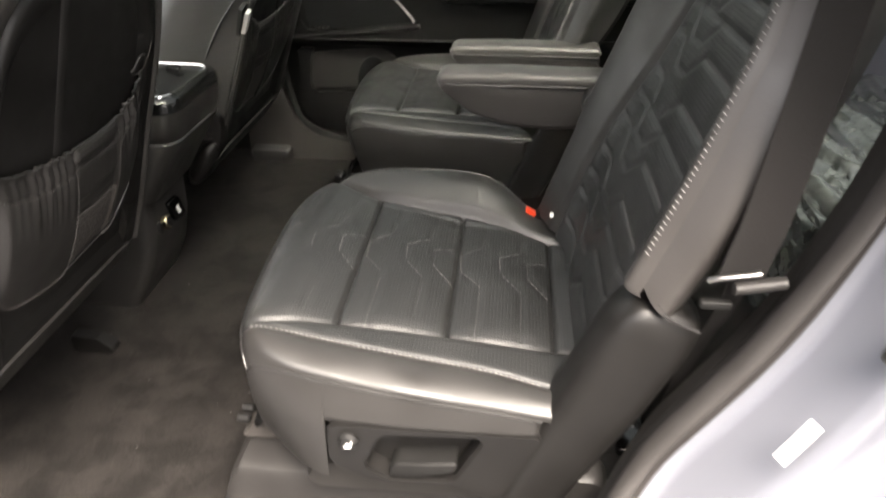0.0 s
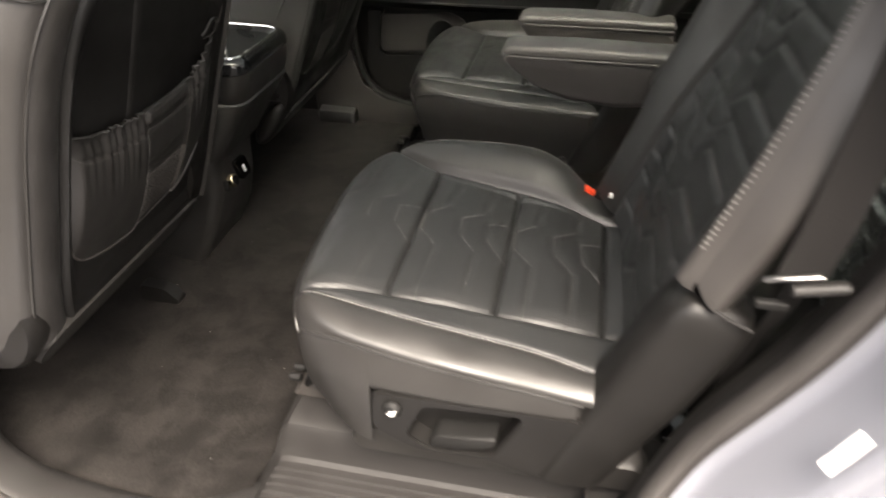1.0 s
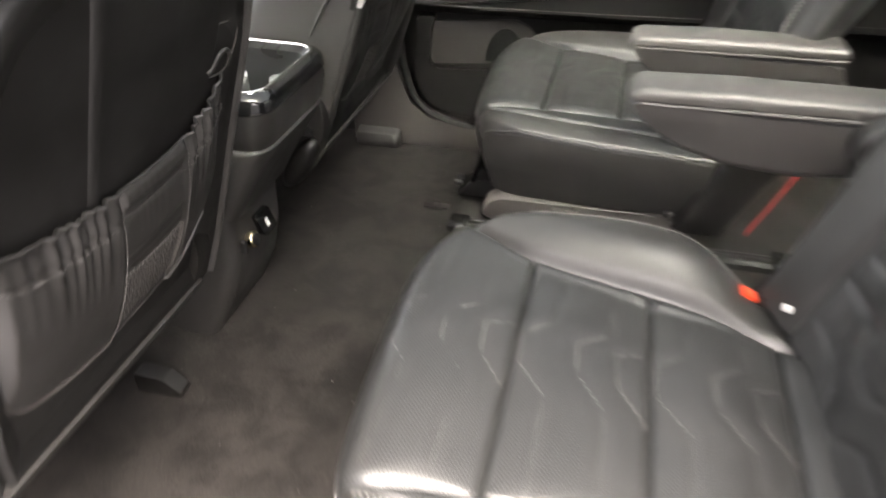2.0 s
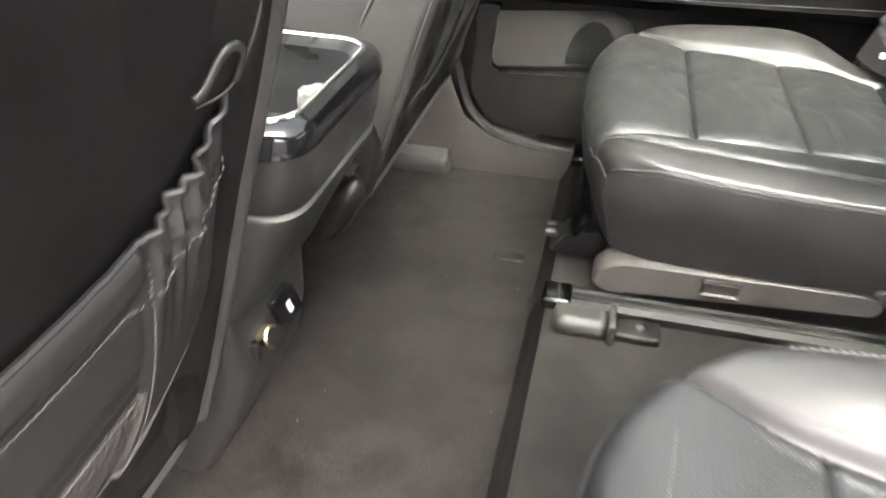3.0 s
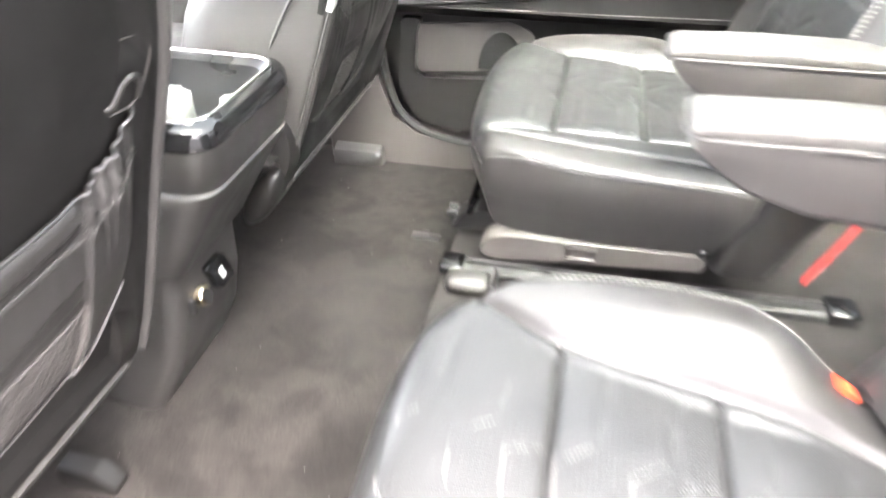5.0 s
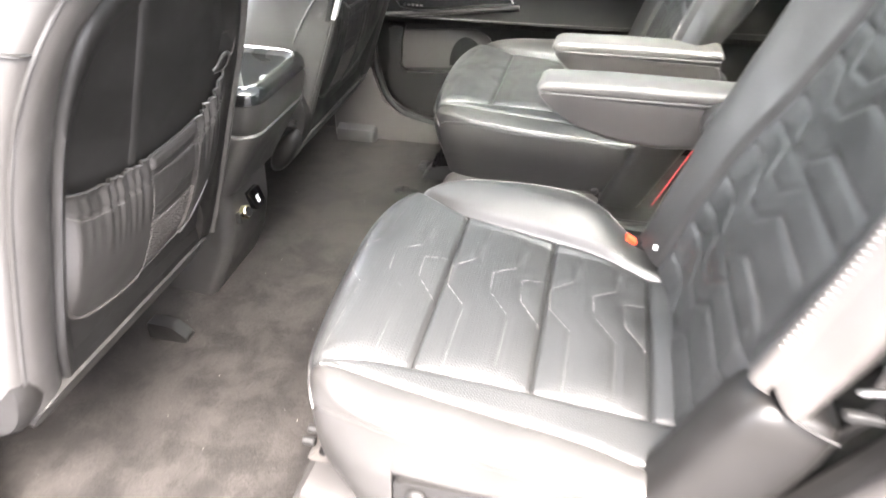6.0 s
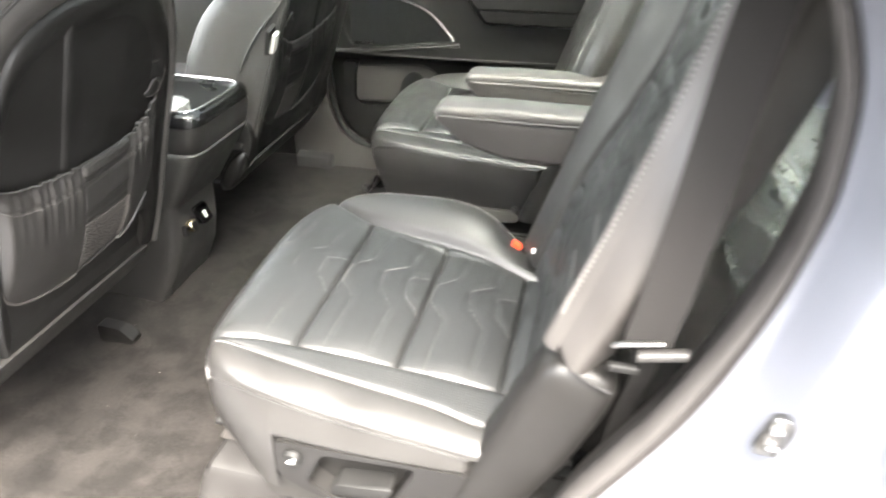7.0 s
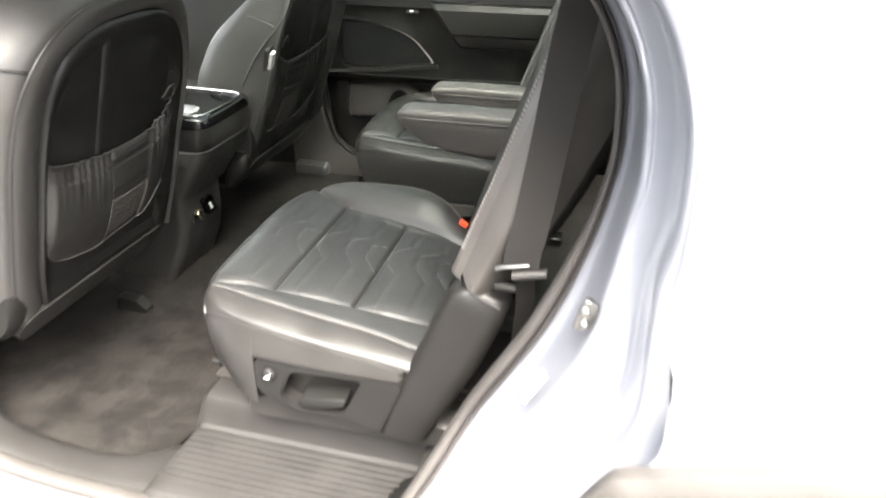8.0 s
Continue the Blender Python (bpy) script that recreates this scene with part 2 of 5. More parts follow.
def rounded(points, r, n=5):
    """A closed 2D outline with its corners rounded."""
    out, count = [], len(points)
    for i in range(count):
        a, b, c = (Vector(points[(i + k) % count]) for k in (-1, 0, 1))
        u, w = (a - b), (c - b)
        d = min(r, u.length * 0.48, w.length * 0.48)
        p, q = b + u.normalized() * d, b + w.normalized() * d
        for k in range(n + 1):
            t = k / n
            out.append(tuple(p * (1 - t) ** 2 + 2 * b * t * (1 - t) + q * t * t))
    return out


def cylinder(a, b, r, n=20, r2=None, bevel=0.0):
    a, b = Vector(a), Vector(b)
    d = (b - a).normalized()
    s = d.orthogonal().normalized()
    t = d.cross(s)
    r2 = r if r2 is None else r2
    ring = lambda c, q: [c + q * (s * math.cos(2 * math.pi * i / n) + t * math.sin(2 * math.pi * i / n)) for i in range(n)]
    if bevel:
        rings = [ring(a, r - bevel), ring(a + d * bevel, r), ring(b - d * bevel, r2), ring(b, r2 - bevel)]
    else:
        rings = [ring(a, r), ring(b, r2)]
    return loft(rings)


def stitches(lines, length=0.0042, gap=0.0022, r=0.0006, lift=0.0008, flat=(0, 0, 1), name="stitching", mat_=None, parent=None):
    """Rows of short thread dashes along lines, one part."""
    bm = bmesh.new()
    flat = Vector(flat)
    for line in lines:
        pts = resample(line, length + gap)
        for a, b in zip(pts, pts[1:]):
            d = b - a
            if d.length < 1e-5:
                continue
            d.normalize()
            e = a + d * length
            side = d.cross(flat).normalized() * r
            top = flat * r
            a2, e2 = a + flat * lift, e + flat * lift
            ring = lambda c, k: [bm.verts.new(c + side * k), bm.verts.new(c + top * k), bm.verts.new(c - side * k), bm.verts.new(c - top * k)]
            r1, rm, r2 = ring(a2, 0.4), ring((a2 + e2) / 2 + top * 0.4, 1.0), ring(e2, 0.4)
            for p, q in ((r1, rm), (rm, r2)):
                for i in range(4):
                    bm.faces.new((p[i], p[(i + 1) % 4], q[(i + 1) % 4], q[i]))
    return part(name, bm, mat_ or THREAD, parent)


def ladder(lines, across, lift, half=0.0028, step=0.0032, r=0.00028, name="quilt_stitching", mat_=None, parent=None):
    """Bands of fine cross stitches: short threads laid across a line, one part."""
    bm = bmesh.new()
    across, lift = Vector(across).normalized(), Vector(lift).normalized()
    for line in lines:
        for p in resample(line, step)[1:-1]:
            along = lift.cross(across).normalized() * r
            c = p + lift * 0.0006
            ends = [[bm.verts.new(c + across * q + v) for v in (along, lift * r, -along)] for q in (-half, half)]
            mids = [bm.verts.new(c + lift * 0.0003 + v) for v in (along, lift * r, -along)]
            for a, b in ((ends[0], mids), (mids, ends[1])):
                for i in range(2):
                    bm.faces.new((a[i], a[i + 1], b[i + 1], b[i]))
    return part(name, bm, mat_ or THREAD, parent)


def smooth_table(table, x):
    """Smooth reading of a table of (x, value)."""
    t = [p[0] for p in table]
    if x <= t[0]:
        return table[0][1]
    if x >= t[-1]:
        return table[-1][1]
    i = max(k for k in range(len(t) - 1) if t[k] <= x)
    p = [table[max(i - 1, 0)], table[i], table[i + 1], table[min(i + 2, len(t) - 1)]]
    h = p[2][0] - p[1][0]
    u = (x - p[1][0]) / h
    m1 = (p[2][1] - p[0][1]) / max(p[2][0] - p[0][0], 1e-6) * h
    m2 = (p[3][1] - p[1][1]) / max(p[3][0] - p[1][0], 1e-6) * h
    return (2 * u ** 3 - 3 * u * u + 1) * p[1][1] + (u ** 3 - 2 * u * u + u) * m1 + (-2 * u ** 3 + 3 * u * u) * p[2][1] + (u ** 3 - u * u) * m2


def to_line(x, y, line):
    """The distance of a point from a broken line."""
    best = 9.0
    for (ax, ay), (bx, by) in zip(line, line[1:]):
        dx, dy = bx - ax, by - ay
        t = max(0.0, min(1.0, ((x - ax) * dx + (y - ay) * dy) / (dx * dx + dy * dy + 1e-12)))
        best = min(best, math.hypot(x - ax - t * dx, y - ay - t * dy))
    return best
# ---- the car's shell: floor, sills, pillars, roof ----
def structure(name, bm, material_, label, angle=40):
    ob = part(name, bm, material_, None, label, angle)
    ob["kind"], ob["category"] = "structure", name.split("_")[0]
    return ob


ground = structure("ground", box((-400, -400, -0.9), (400, 400, -0.45)), ASPHALT, "grey paving round the parked car")
# unseen wall, added to cut the low sky light on the open side
structure("wall_yard", box((-16, -5.6, -0.45), (16, -5.2, 3.6)), CONCRETE, "added unseen grey wall that blocks low light from behind the camera")

# footwell carpet: a gentle sheet with brushed unevenness
bm = bmesh.new()
gx, gy = 70, 150
vs = [[None] * (gy + 1) for _ in range(gx + 1)]
for i in range(gx + 1):
    for j in range(gy + 1):
        x, y = -1.25 + 0.83 * i / gx, 0.50 + 1.62 * j / gy
        z = 0.10 + 0.004 * noise.noise((x * 7, y * 7, 0)) + 0.0015 * noise.noise((x * 30, y * 30, 3))
        near_edge = max(0.0, min(1.0, (0.70 - y) / 0.08))
        z += 0.012 * near_edge * near_edge - 0.05 * max(0.0, min(1.0, (0.575 - y) / 0.04))
        hump = math.exp(-((y - 1.27) / 0.13) ** 2) * max(0.0, min(1.0, (-0.72 - x) / 0.15))
        z += 0.05 * hump
        edge_x = -0.455 + 0.035 * max(0.0, min(1.0, (0.98 - y) / 0.1))
        riser = max(0.0, min(1.0, (x - edge_x) / 0.035)) if y > 0.665 else 0.0
        z += 0.10 * riser * riser * (3 - 2 * riser)
        vs[i][j] = bm.verts.new((x, y, z))
for i in range(gx):
    for j in range(gy):
        bm.faces.new((vs[i][j], vs[i + 1][j], vs[i + 1][j + 1], vs[i][j + 1]))
floor = structure("floor", bm, CARPET, "dark brown-black velour carpet of the rear footwell", 60)
structure("platform", prism(rounded([(-0.385, 0.70), (2.1, 0.70), (2.1, 2.02), (-0.425, 2.02), (-0.425, 0.98), (-0.405, 0.93), (-0.385, 0.90)], 0.006), "z", 0.02, 0.198, 0.008), CARPET_DARK, "black carpeted platform under the second row")
structure("underbody", box((-2.0, 0.45, -0.12), (2.3, 2.15, 0.02)), PLASTIC_BLACK, "dark underbody of the car")

# outline of the near rear door opening (x, z)
APERTURE = [(-0.60, 0.128), (-0.35, 0.122), (-0.10, 0.126), (0.03, 0.155), (0.11, 0.262), (0.186, 0.408), (0.268, 0.560), (0.322, 0.700), (0.343, 0.790), (0.347, 0.850),
            (0.336, 0.930), (0.292, 1.010), (0.18, 1.110), (0.0, 1.160), (-0.30, 1.190), (-0.60, 1.190), (-0.76, 1.130), (-0.83, 0.90), (-0.865, 0.62), (-0.880, 0.42), (-0.855, 0.27), (-0.76, 0.165)]
loop2 = [(p.x, p.y) for p in spline([(x, z, 0) for x, z in APERTURE], 8, loop=True)]


def seal_y(z):
    t = max(0.0, min(1.0, (z - 0.13) / 0.30))
    return 0.475 + 0.10 * t * t * (3 - 2 * t) - 0.06 * max(0.0, z - 0.95) * 2


def slim(x, z):
    """The jamb is broad at the foot of the rear edge and narrow above."""
    t = max(0.0, min(1.0, (z - 0.58) / 0.20))
    return 1.0 - 0.48 * t * t * (3 - 2 * t)


def opening_strip(profile):
    """Carries a profile of (outward, y offset) round the door opening."""
    rings, n = [], len(loop2)
    normals = []
    for i in range(n):
        a, b = loop2[i - 2], loop2[(i + 2) % n]
        tx, tz = b[0] - a[0], b[1] - a[1]
        m = math.hypot(tx, tz)
        normals.append((tz / m, -tx / m))
    for out, dy in profile:
        rings.append([Vector((x + ox * out * slim(x, z), seal_y(z) + dy, z + oz * out * slim(x, z))) for (x, z), (ox, oz) in zip(loop2, normals)])
    return loft(rings, cap=False)


structure("door_seal", opening_strip([(0.009 * math.cos(a) - 0.001, 0.018 * math.sin(a) - 0.004) for a in [2 * math.pi * k / 12 for k in range(13)]]), RUBBER, "soft black rubber seal round the open rear door", 70)
structure("seal_lip", opening_strip([(0.008, -0.012), (0.011, -0.018), (0.014, -0.016), (0.016, -0.008)]), RUBBER, "thin outer lip of the door seal", 70)
structure("trim_opening", opening_strip([(0.010, 0.06), (0.008, 0.05), (0.004, 0.035), (-0.002, 0.015), (-0.004, 0.004), (0.004, 0.0)]), PLASTIC, "dark plastic trim inside the door opening", 60)
jamb = structure("door_jamb", opening_strip([(0.006, 0.0), (0.018, -0.010), (0.026, -0.014), (0.030, -0.018), (0.0325, -0.025), (0.040, -0.055), (0.049, -0.090), (0.052, -0.099), (0.057, -0.105), (0.066, -0.108), (0.071, -0.107), (0.076, -0.110), (0.100, -0.127), (0.107, -0.134), (0.111, -0.146), (0.118, -0.190), (0.123, -0.204), (0.135, -0.212), (0.16, -0.216)]), PAINT, "blue-silver painted door jamb", 50)

low_front = [k for k in range(len(loop2)) if loop2[k][0] < -0.37 and loop2[k][1] < 0.62]
low_front.sort(key=lambda k: math.atan2(loop2[k][1] - 0.62, loop2[k][0] + 0.30) % (2 * math.pi))
rings = []
for k in low_front:
    x, z = loop2[k]
    cx, cz = -0.30 - x, 0.62 - z
    m = math.hypot(cx, cz)
    ux, uz = cx / m, cz / m
    wide = 1.0 + 0.75 * max(0.0, min(1.0, (x + 0.56) / 0.14)) ** 2
    rings.append([(x + ux * a, seal_y(z) + dy * wide, z + uz * a) for a, dy in ((-0.006, 0.0), (0.003, 0.010), (0.005, 0.022), (0.002, 0.045), (-0.004, 0.068), (-0.014, 0.084), (-0.030, 0.088))])
structure("trim_sill_near", loft(rings, cap=False, closed=False), SCUFF, "dark plastic strip between the door seal and the carpet", 60)

# rear quarter panel outside, with the wheel arch
CLAD = [(0.30, -0.10), (0.33, 0.40), (0.372, 0.545), (0.42, 0.575), (0.50, 0.597), (0.63, 0.622), (0.90, 0.640), (1.15, 0.60), (1.38, 0.42), (1.50, 0.10), (1.52, -0.10)]


def skin_y(x, z):
    return 0.345 - 0.02 * math.sin(max(0, min(1, (z + 0.1) / 0.9)) * math.pi) + 0.10 * max(0.0, z - 0.75)


bm = bmesh.new()
nq = 46
grid = [[None] * (nq + 1) for _ in range(nq + 1)]
for i in range(nq + 1):
    for j in range(nq + 1):
        z = 0.10 + 1.12 * j / nq
        x_left = max((x for x, zz in loop2 if abs(zz - z) < 0.03 and x > -0.2), default=0.30 if z > 1.0 else 0.0) + 0.135 * slim(0, z)
        x = x_left + (2.3 - x_left) * (i / nq) ** 1.3
        grid[i][j] = bm.verts.new((x, skin_y(x, z), z))
for i in range(nq):
    for j in range(nq):
        bm.faces.new((grid[i][j], grid[i + 1][j], grid[i + 1][j + 1], grid[i][j + 1]))
quarter = structure("quarter_panel", bm, PAINT, "blue-silver painted rear quarter panel", 60)
clad = spline([(x, z, 0) for x, z in CLAD], 6)
rings = []
for off, y in ((0.0, 0.33), (0.004, 0.308), (-0.02, 0.296), (-0.08, 0.294), (-0.095, 0.31), (-0.10, 0.36)):
    ring = []
    for p in clad:
        d = Vector((p.x - 0.92, p.y - 0.10))
        d.normalize()
        ring.append((p.x + d.x * off, y, p.y + d.y * off))
    rings.append(ring)
structure("arch_cladding", loft(rings, cap=False, closed=False), RUBBER, "grey plastic wheel arch cladding", 50)
wheel = thing("wheel", "black tyre on a grey alloy rim under the arch", "wheel")
part("tyre", cylinder((0.92, 0.34, -0.07), (0.92, 0.58, -0.07), 0.385, 40, bevel=0.04), RUBBER, wheel)
part("rim", cylinder((0.92, 0.335, -0.07), (0.92, 0.40, -0.07), 0.25, 32, bevel=0.02), STEEL, wheel)
structure("front_body_side", loft([[(x, 0.36 - 0.02 * k, z) for x, z in rounded([(-2.3, -0.05), (-1.0, -0.05), (-1.0, 0.80), (-2.2, 0.72)], 0.05)] for k in (0, -6)]), PAINT, "blue-silver painted front door skin")
structure("rocker", box((-1.0, 0.33, -0.08), (0.36, 0.44, 0.05), 0.02), PAINT, "blue-silver painted rocker below the door")

# the near rear door, swung open beside the opening
open_door = thing("open_rear_door", "open blue-silver rear door with dark inner card", "car door")
swing = Matrix.Translation((-0.96, 0.375, 0.0)) @ Matrix.Rotation(radians(-72), 4, "Z")
def hang(bm):
    bmesh.ops.transform(bm, matrix=swing, verts=bm.verts[:])
    return bm
leaf = rounded([(0.0, 0.02), (0.95, 0.02), (1.10, 0.16), (1.24, 0.42), (1.25, 0.78), (0.0, 0.78)], 0.06)
part("door_skin", hang(prism(leaf, "y", -0.09, -0.02, 0.015)), PAINT, open_door)
card = rounded([(0.06, 0.10), (0.92, 0.10), (1.05, 0.20), (1.17, 0.44), (1.18, 0.76), (0.06, 0.76)], 0.05)
part("door_card", hang(prism(card, "y", -0.018, 0.03, 0.012)), PLASTIC, open_door)
part("door_armrest", hang(box((0.15, 0.03, 0.50), (1.05, 0.085, 0.56), 0.02)), LEATHER, open_door)
part("map_pocket", hang(box((0.12, 0.03, 0.14), (0.80, 0.07, 0.30), 0.02)), PLASTIC, open_door)
part("window_frame", hang(tube([(0.04, -0.05, 0.78), (0.10, -0.03, 1.16), (0.55, -0.03, 1.22), (0.95, -0.03, 1.12), (1.22, -0.05, 0.78)], 0.022, 8)), PLASTIC_BLACK, open_door)

# paper sticker on the jamb
sticker = tagged(part("sticker", sweep([(0.270, 0.473, 0.509), (0.283, 0.476, 0.531), (0.295, 0.479, 0.553)], [(-0.0065, -0.0006), (0.0065, -0.0006), (0.0065, 0.0006), (-0.0065, 0.0006)], up=(-0.75, -0.55, 0.35)), WHITE), "small white paper sticker on the painted jamb", "sticker")
striker = thing("door_striker", "bare metal door striker on the painted jamb", "door striker")
part("plate", prism(rounded([(0.322, 0.630), (0.346, 0.636), (0.352, 0.668), (0.334, 0.676)], 0.008), "y", 0.470, 0.480, 0.002), STEEL, striker)
part("bolt", cylinder((0.336, 0.473, 0.641), (0.336, 0.464, 0.641), 0.006, 12, bevel=0.002), STEEL, striker)
part("bolt", cylinder((0.336, 0.473, 0.659), (0.336, 0.464, 0.659), 0.006, 12, bevel=0.002), STEEL, striker)

# ribbed scuff plate on the near sill, with its moulded recess
bm = bmesh.new()
prof = [(0.470, 0.105), (0.476, 0.132), (0.486, 0.140), (0.500, 0.143)]
for k in range(9):
    y = 0.512 + 0.0145 * k
    prof += [(y, 0.143), (y + 0.002, 0.1462), (y + 0.005, 0.1462), (y + 0.007, 0.143)]
prof += [(0.645, 0.143), (0.652, 0.148), (0.659, 0.165), (0.664, 0.194), (0.670, 0.203), (0.680, 0.207), (0.735, 0.210), (0.75, 0.208), (0.755, 0.19)]
rings = []
for k in range(61):
    x = -0.424 + 0.724 * k / 60
    lift = max(0.0, min(1.0, (x + 0.424) / 0.045))
    lift = lift * lift * (3 - 2 * lift)
    pull = 0.055 * (1 - lift)
    rings.append([(x + (0.06 * (0.62 - y) * (1 if x < -0.3 else 0)) * -1, y, 0.10 + (z - 0.10) * lift) for y, z in prof])
scuff = structure("scuff_plate", loft(rings, cap=False, closed=False), SCUFF, "dark plastic sill scuff plate with long ribs", 25)
for k in range(6):
    structure("sill_rib", box((0.115, 0.655 + 0.016 * k, 0.205), (0.24, 0.660 + 0.016 * k, 0.2085), 0.001, 1), SCUFF, "raised rib on the sill plate")
structure("sill_end", prism(rounded([(0.085, 0.50), (0.40, 0.50), (0.40, 0.76), (0.085, 0.76)], 0.04), "z", 0.10, 0.205, 0.010), SCUFF, "ribbed plastic sill end by the rear pillar")

# inner trim of the rear pillar and quarter
bm = bmesh.new()
rear = [(x, z) for x, z in loop2 if x > 0.0 and 0.12 < z < 1.12]
rear.sort(key=lambda p: p[1])
rows_ = []
for x, z in rear:
    rows_.append([(x + 0.002, seal_y(z) + 0.03, z), (x + 0.04, 0.622, z), (x + 0.12, 0.640, z), (x + 0.35, 0.66, z), (1.3, 0.68, z), (2.25, 0.70, z)])
structure("trim_rear_pillar", loft(rows_, cap=False, closed=False), PLASTIC_BLACK, "dark trim of the rear pillar", 60)
def framed(lo, hi, hole_lo, hole_hi, z0, z1):
    """A flat slab with a rectangular opening."""
    bm = bmesh.new()
    def ring(a, b, z):
        return [bm.verts.new((x, y, z)) for x, y in ((a[0], a[1]), (b[0], a[1]), (b[0], b[1]), (a[0], b[1]))]
    o0, o1, h0, h1 = ring(lo, hi, z0), ring(lo, hi, z1), ring(hole_lo, hole_hi, z0), ring(hole_lo, hole_hi, z1)
    for i in range(4):
        j = (i + 1) % 4
        for a, b in ((o0, h0), (o1, h1), (o0, o1), (h0, h1)):
            bm.faces.new((a[i], a[j], b[j], b[i]))
    return bm


structure("roof", framed((-1.55, 0.42), (2.25, 2.2), (-1.0, 0.75), (0.75, 1.95), 1.235, 1.30), PAINT, "painted roof round the glass panels")
structure("ceiling", framed((-1.5, 0.48), (2.2, 2.14), (-0.98, 0.77), (0.73, 1.93), 1.215, 1.232), HEADLINER, "grey fabric headliner round the roof glass")
roof_glass = structure("roof_glass", box((-1.0, 0.75, 1.262), (0.75, 1.95, 1.266)), ROOF_GLASS, "dark tinted glass roof panel")
structure("pillar_near", prism(rounded([(-0.98, -0.05), (-0.885, -0.05), (-0.875, 0.45), (-0.835, 0.95), (-0.76, 1.23), (-0.90, 1.23)], 0.02), "y", 0.50, 0.62, 0.012), PLASTIC, "dark plastic trim of the middle pillar")

# far side: door card, pillars, windows
structure("wall_far", box((-2.2, 2.13, -0.05), (2.3, 2.20, 0.80)), PAINT, "painted far side of the car")
for x0, x1, nm in ((-0.93, -0.78, "pillar_far"), (0.48, 0.62, "pillar_rear_far"), (1.5, 2.25, "pillar_tail_far")):
    structure(nm, box((x0, 2.05, 0.78), (x1, 2.18, 1.24), 0.01), PLASTIC, "dark window pillar on the far side")
for n, (x0, x1) in enumerate(((-1.75, -0.93), (-0.78, 0.48), (0.62, 1.5))):
    pane = structure("window_%d" % (n + 1), box((x0, 2.15, 0.80), (x1, 2.154, 1.235)), PRIVACY if n else GLASS, "dark tinted side window" if n else "clear side window")
    pane.visible_shadow = bool(n)
structure("door_card_front_far", box((-1.95, 2.075, 0.0), (-0.845, 2.125, 0.80), 0.02), PLASTIC, "dark card of the far front door")
structure("front_bulkhead", box((-1.9, 0.45, -0.05), (-1.6, 2.15, 0.70), 0.05), PLASTIC, "dark dashboard in front")
shield = structure("windscreen", loft([[(-1.72, 0.5, 0.72), (-1.72, 2.1, 0.72)], [(-1.18, 0.55, 1.235), (-1.18, 2.05, 1.235)]], closed=False), GLASS, "sloping windscreen")
shield.visible_shadow = False
structure("tailgate", box((2.2, 0.5, -0.05), (2.3, 2.15, 0.80), 0.02), PLASTIC, "dark inner tailgate")
# ---- far door card ----
door_far = thing("rear_door", "closed far rear door with dark card, speaker and map pocket", "car door")
DY = 2.095
part("door_card", prism(rounded([(-0.700, 0.30), (-0.672, 0.20), (-0.58, 0.168), (0.42, 0.150), (0.50, 0.30), (0.48, 0.80), (-0.735, 0.80), (-0.715, 0.50)], 0.05), "y", DY, DY + 0.03, 0.006), PLASTIC_DARK, door_far)
# upper card with armrest shelf
up_prof = [(DY + 0.01, 0.80), (2.035, 0.79), (2.025, 0.72), (2.04, 0.695), (2.045, 0.480), (2.06, 0.462), (DY + 0.01, 0.455)]
part("upper_card", loft([[(x, y, z) for y, z in up_prof] for x in (-0.715, -0.60, 0.0, 0.47)]), PLASTIC_DARK, door_far, angle=30)
arm_prof = [(2.05, 0.745), (2.0, 0.738), (1.985, 0.722), (1.980, 0.655), (1.982, 0.648), (1.988, 0.644), (1.989, 0.620), (1.994, 0.608), (2.006, 0.602), (2.05, 0.600)]
rings = []
for back, k in ((0.0, 0.03), (0.004, 0.45), (0.012, 0.80), (0.026, 1.0), (0.30, 1.0), (None, 1.0)):
    rings.append([(0.47 if back is None else -0.268 + (0.700 - z) * 0.69 + back, 2.05 + (y - 2.05) * k, z) for y, z in arm_prof])
part("door_armrest", loft(rings), PLASTIC_DARK, door_far, "stepped dark padded armrest", angle=35)
part("window_switch", box((-0.37, 2.012, 0.700), (-0.33, 2.03, 0.712), 0.003), PLASTIC_BLACK, door_far)
part("switch_mark", box((-0.357, 2.011, 0.710), (-0.345, 2.018, 0.7135)), WHITE, door_far)
# speaker with its chrome edge
sp = [(-0.610, 0.668), (-0.500, 0.662), (-0.43, 0.650), (-0.355, 0.617), (-0.300, 0.562), (-0.285, 0.540), (-0.36, 0.530), (-0.610, 0.512)]
speaker = part("speaker_grille", prism(rounded(sp, 0.008), "y", 2.036, 2.05), GRILLE, door_far, "black perforated speaker grille")
part("speaker_bezel", tube(spline([(x, 2.036, z) for x, z in sp], 4, loop=True), 0.0032, 8, loop=True, up=(0, 1, 0)), PLASTIC_BLACK, door_far)
part("speaker_ledge", sweep([(-0.69, 2.046, 0.486), (-0.62, 2.043, 0.490), (-0.45, 2.043, 0.507), (-0.27, 2.045, 0.527)], round_section(0.0075, 10), up=(0, 0, 1)), PLASTIC, door_far)
part("chrome_strip", sweep(spline([(x, 2.033, z + 0.001) for x, z in sp[:6]], 6), [(-0.0022, -0.003), (0.0022, -0.003), (0.0022, 0.003), (-0.0022, 0.003)], up=(0, 1, 0)), CHROME, door_far, "bright chrome strip over the speaker")
for k in range(5):
    part("badge_bar", box((-0.598 + 0.012 * k, 2.030, 0.519), (-0.590 + 0.012 * k, 2.035, 0.525)), CHROME, speaker)
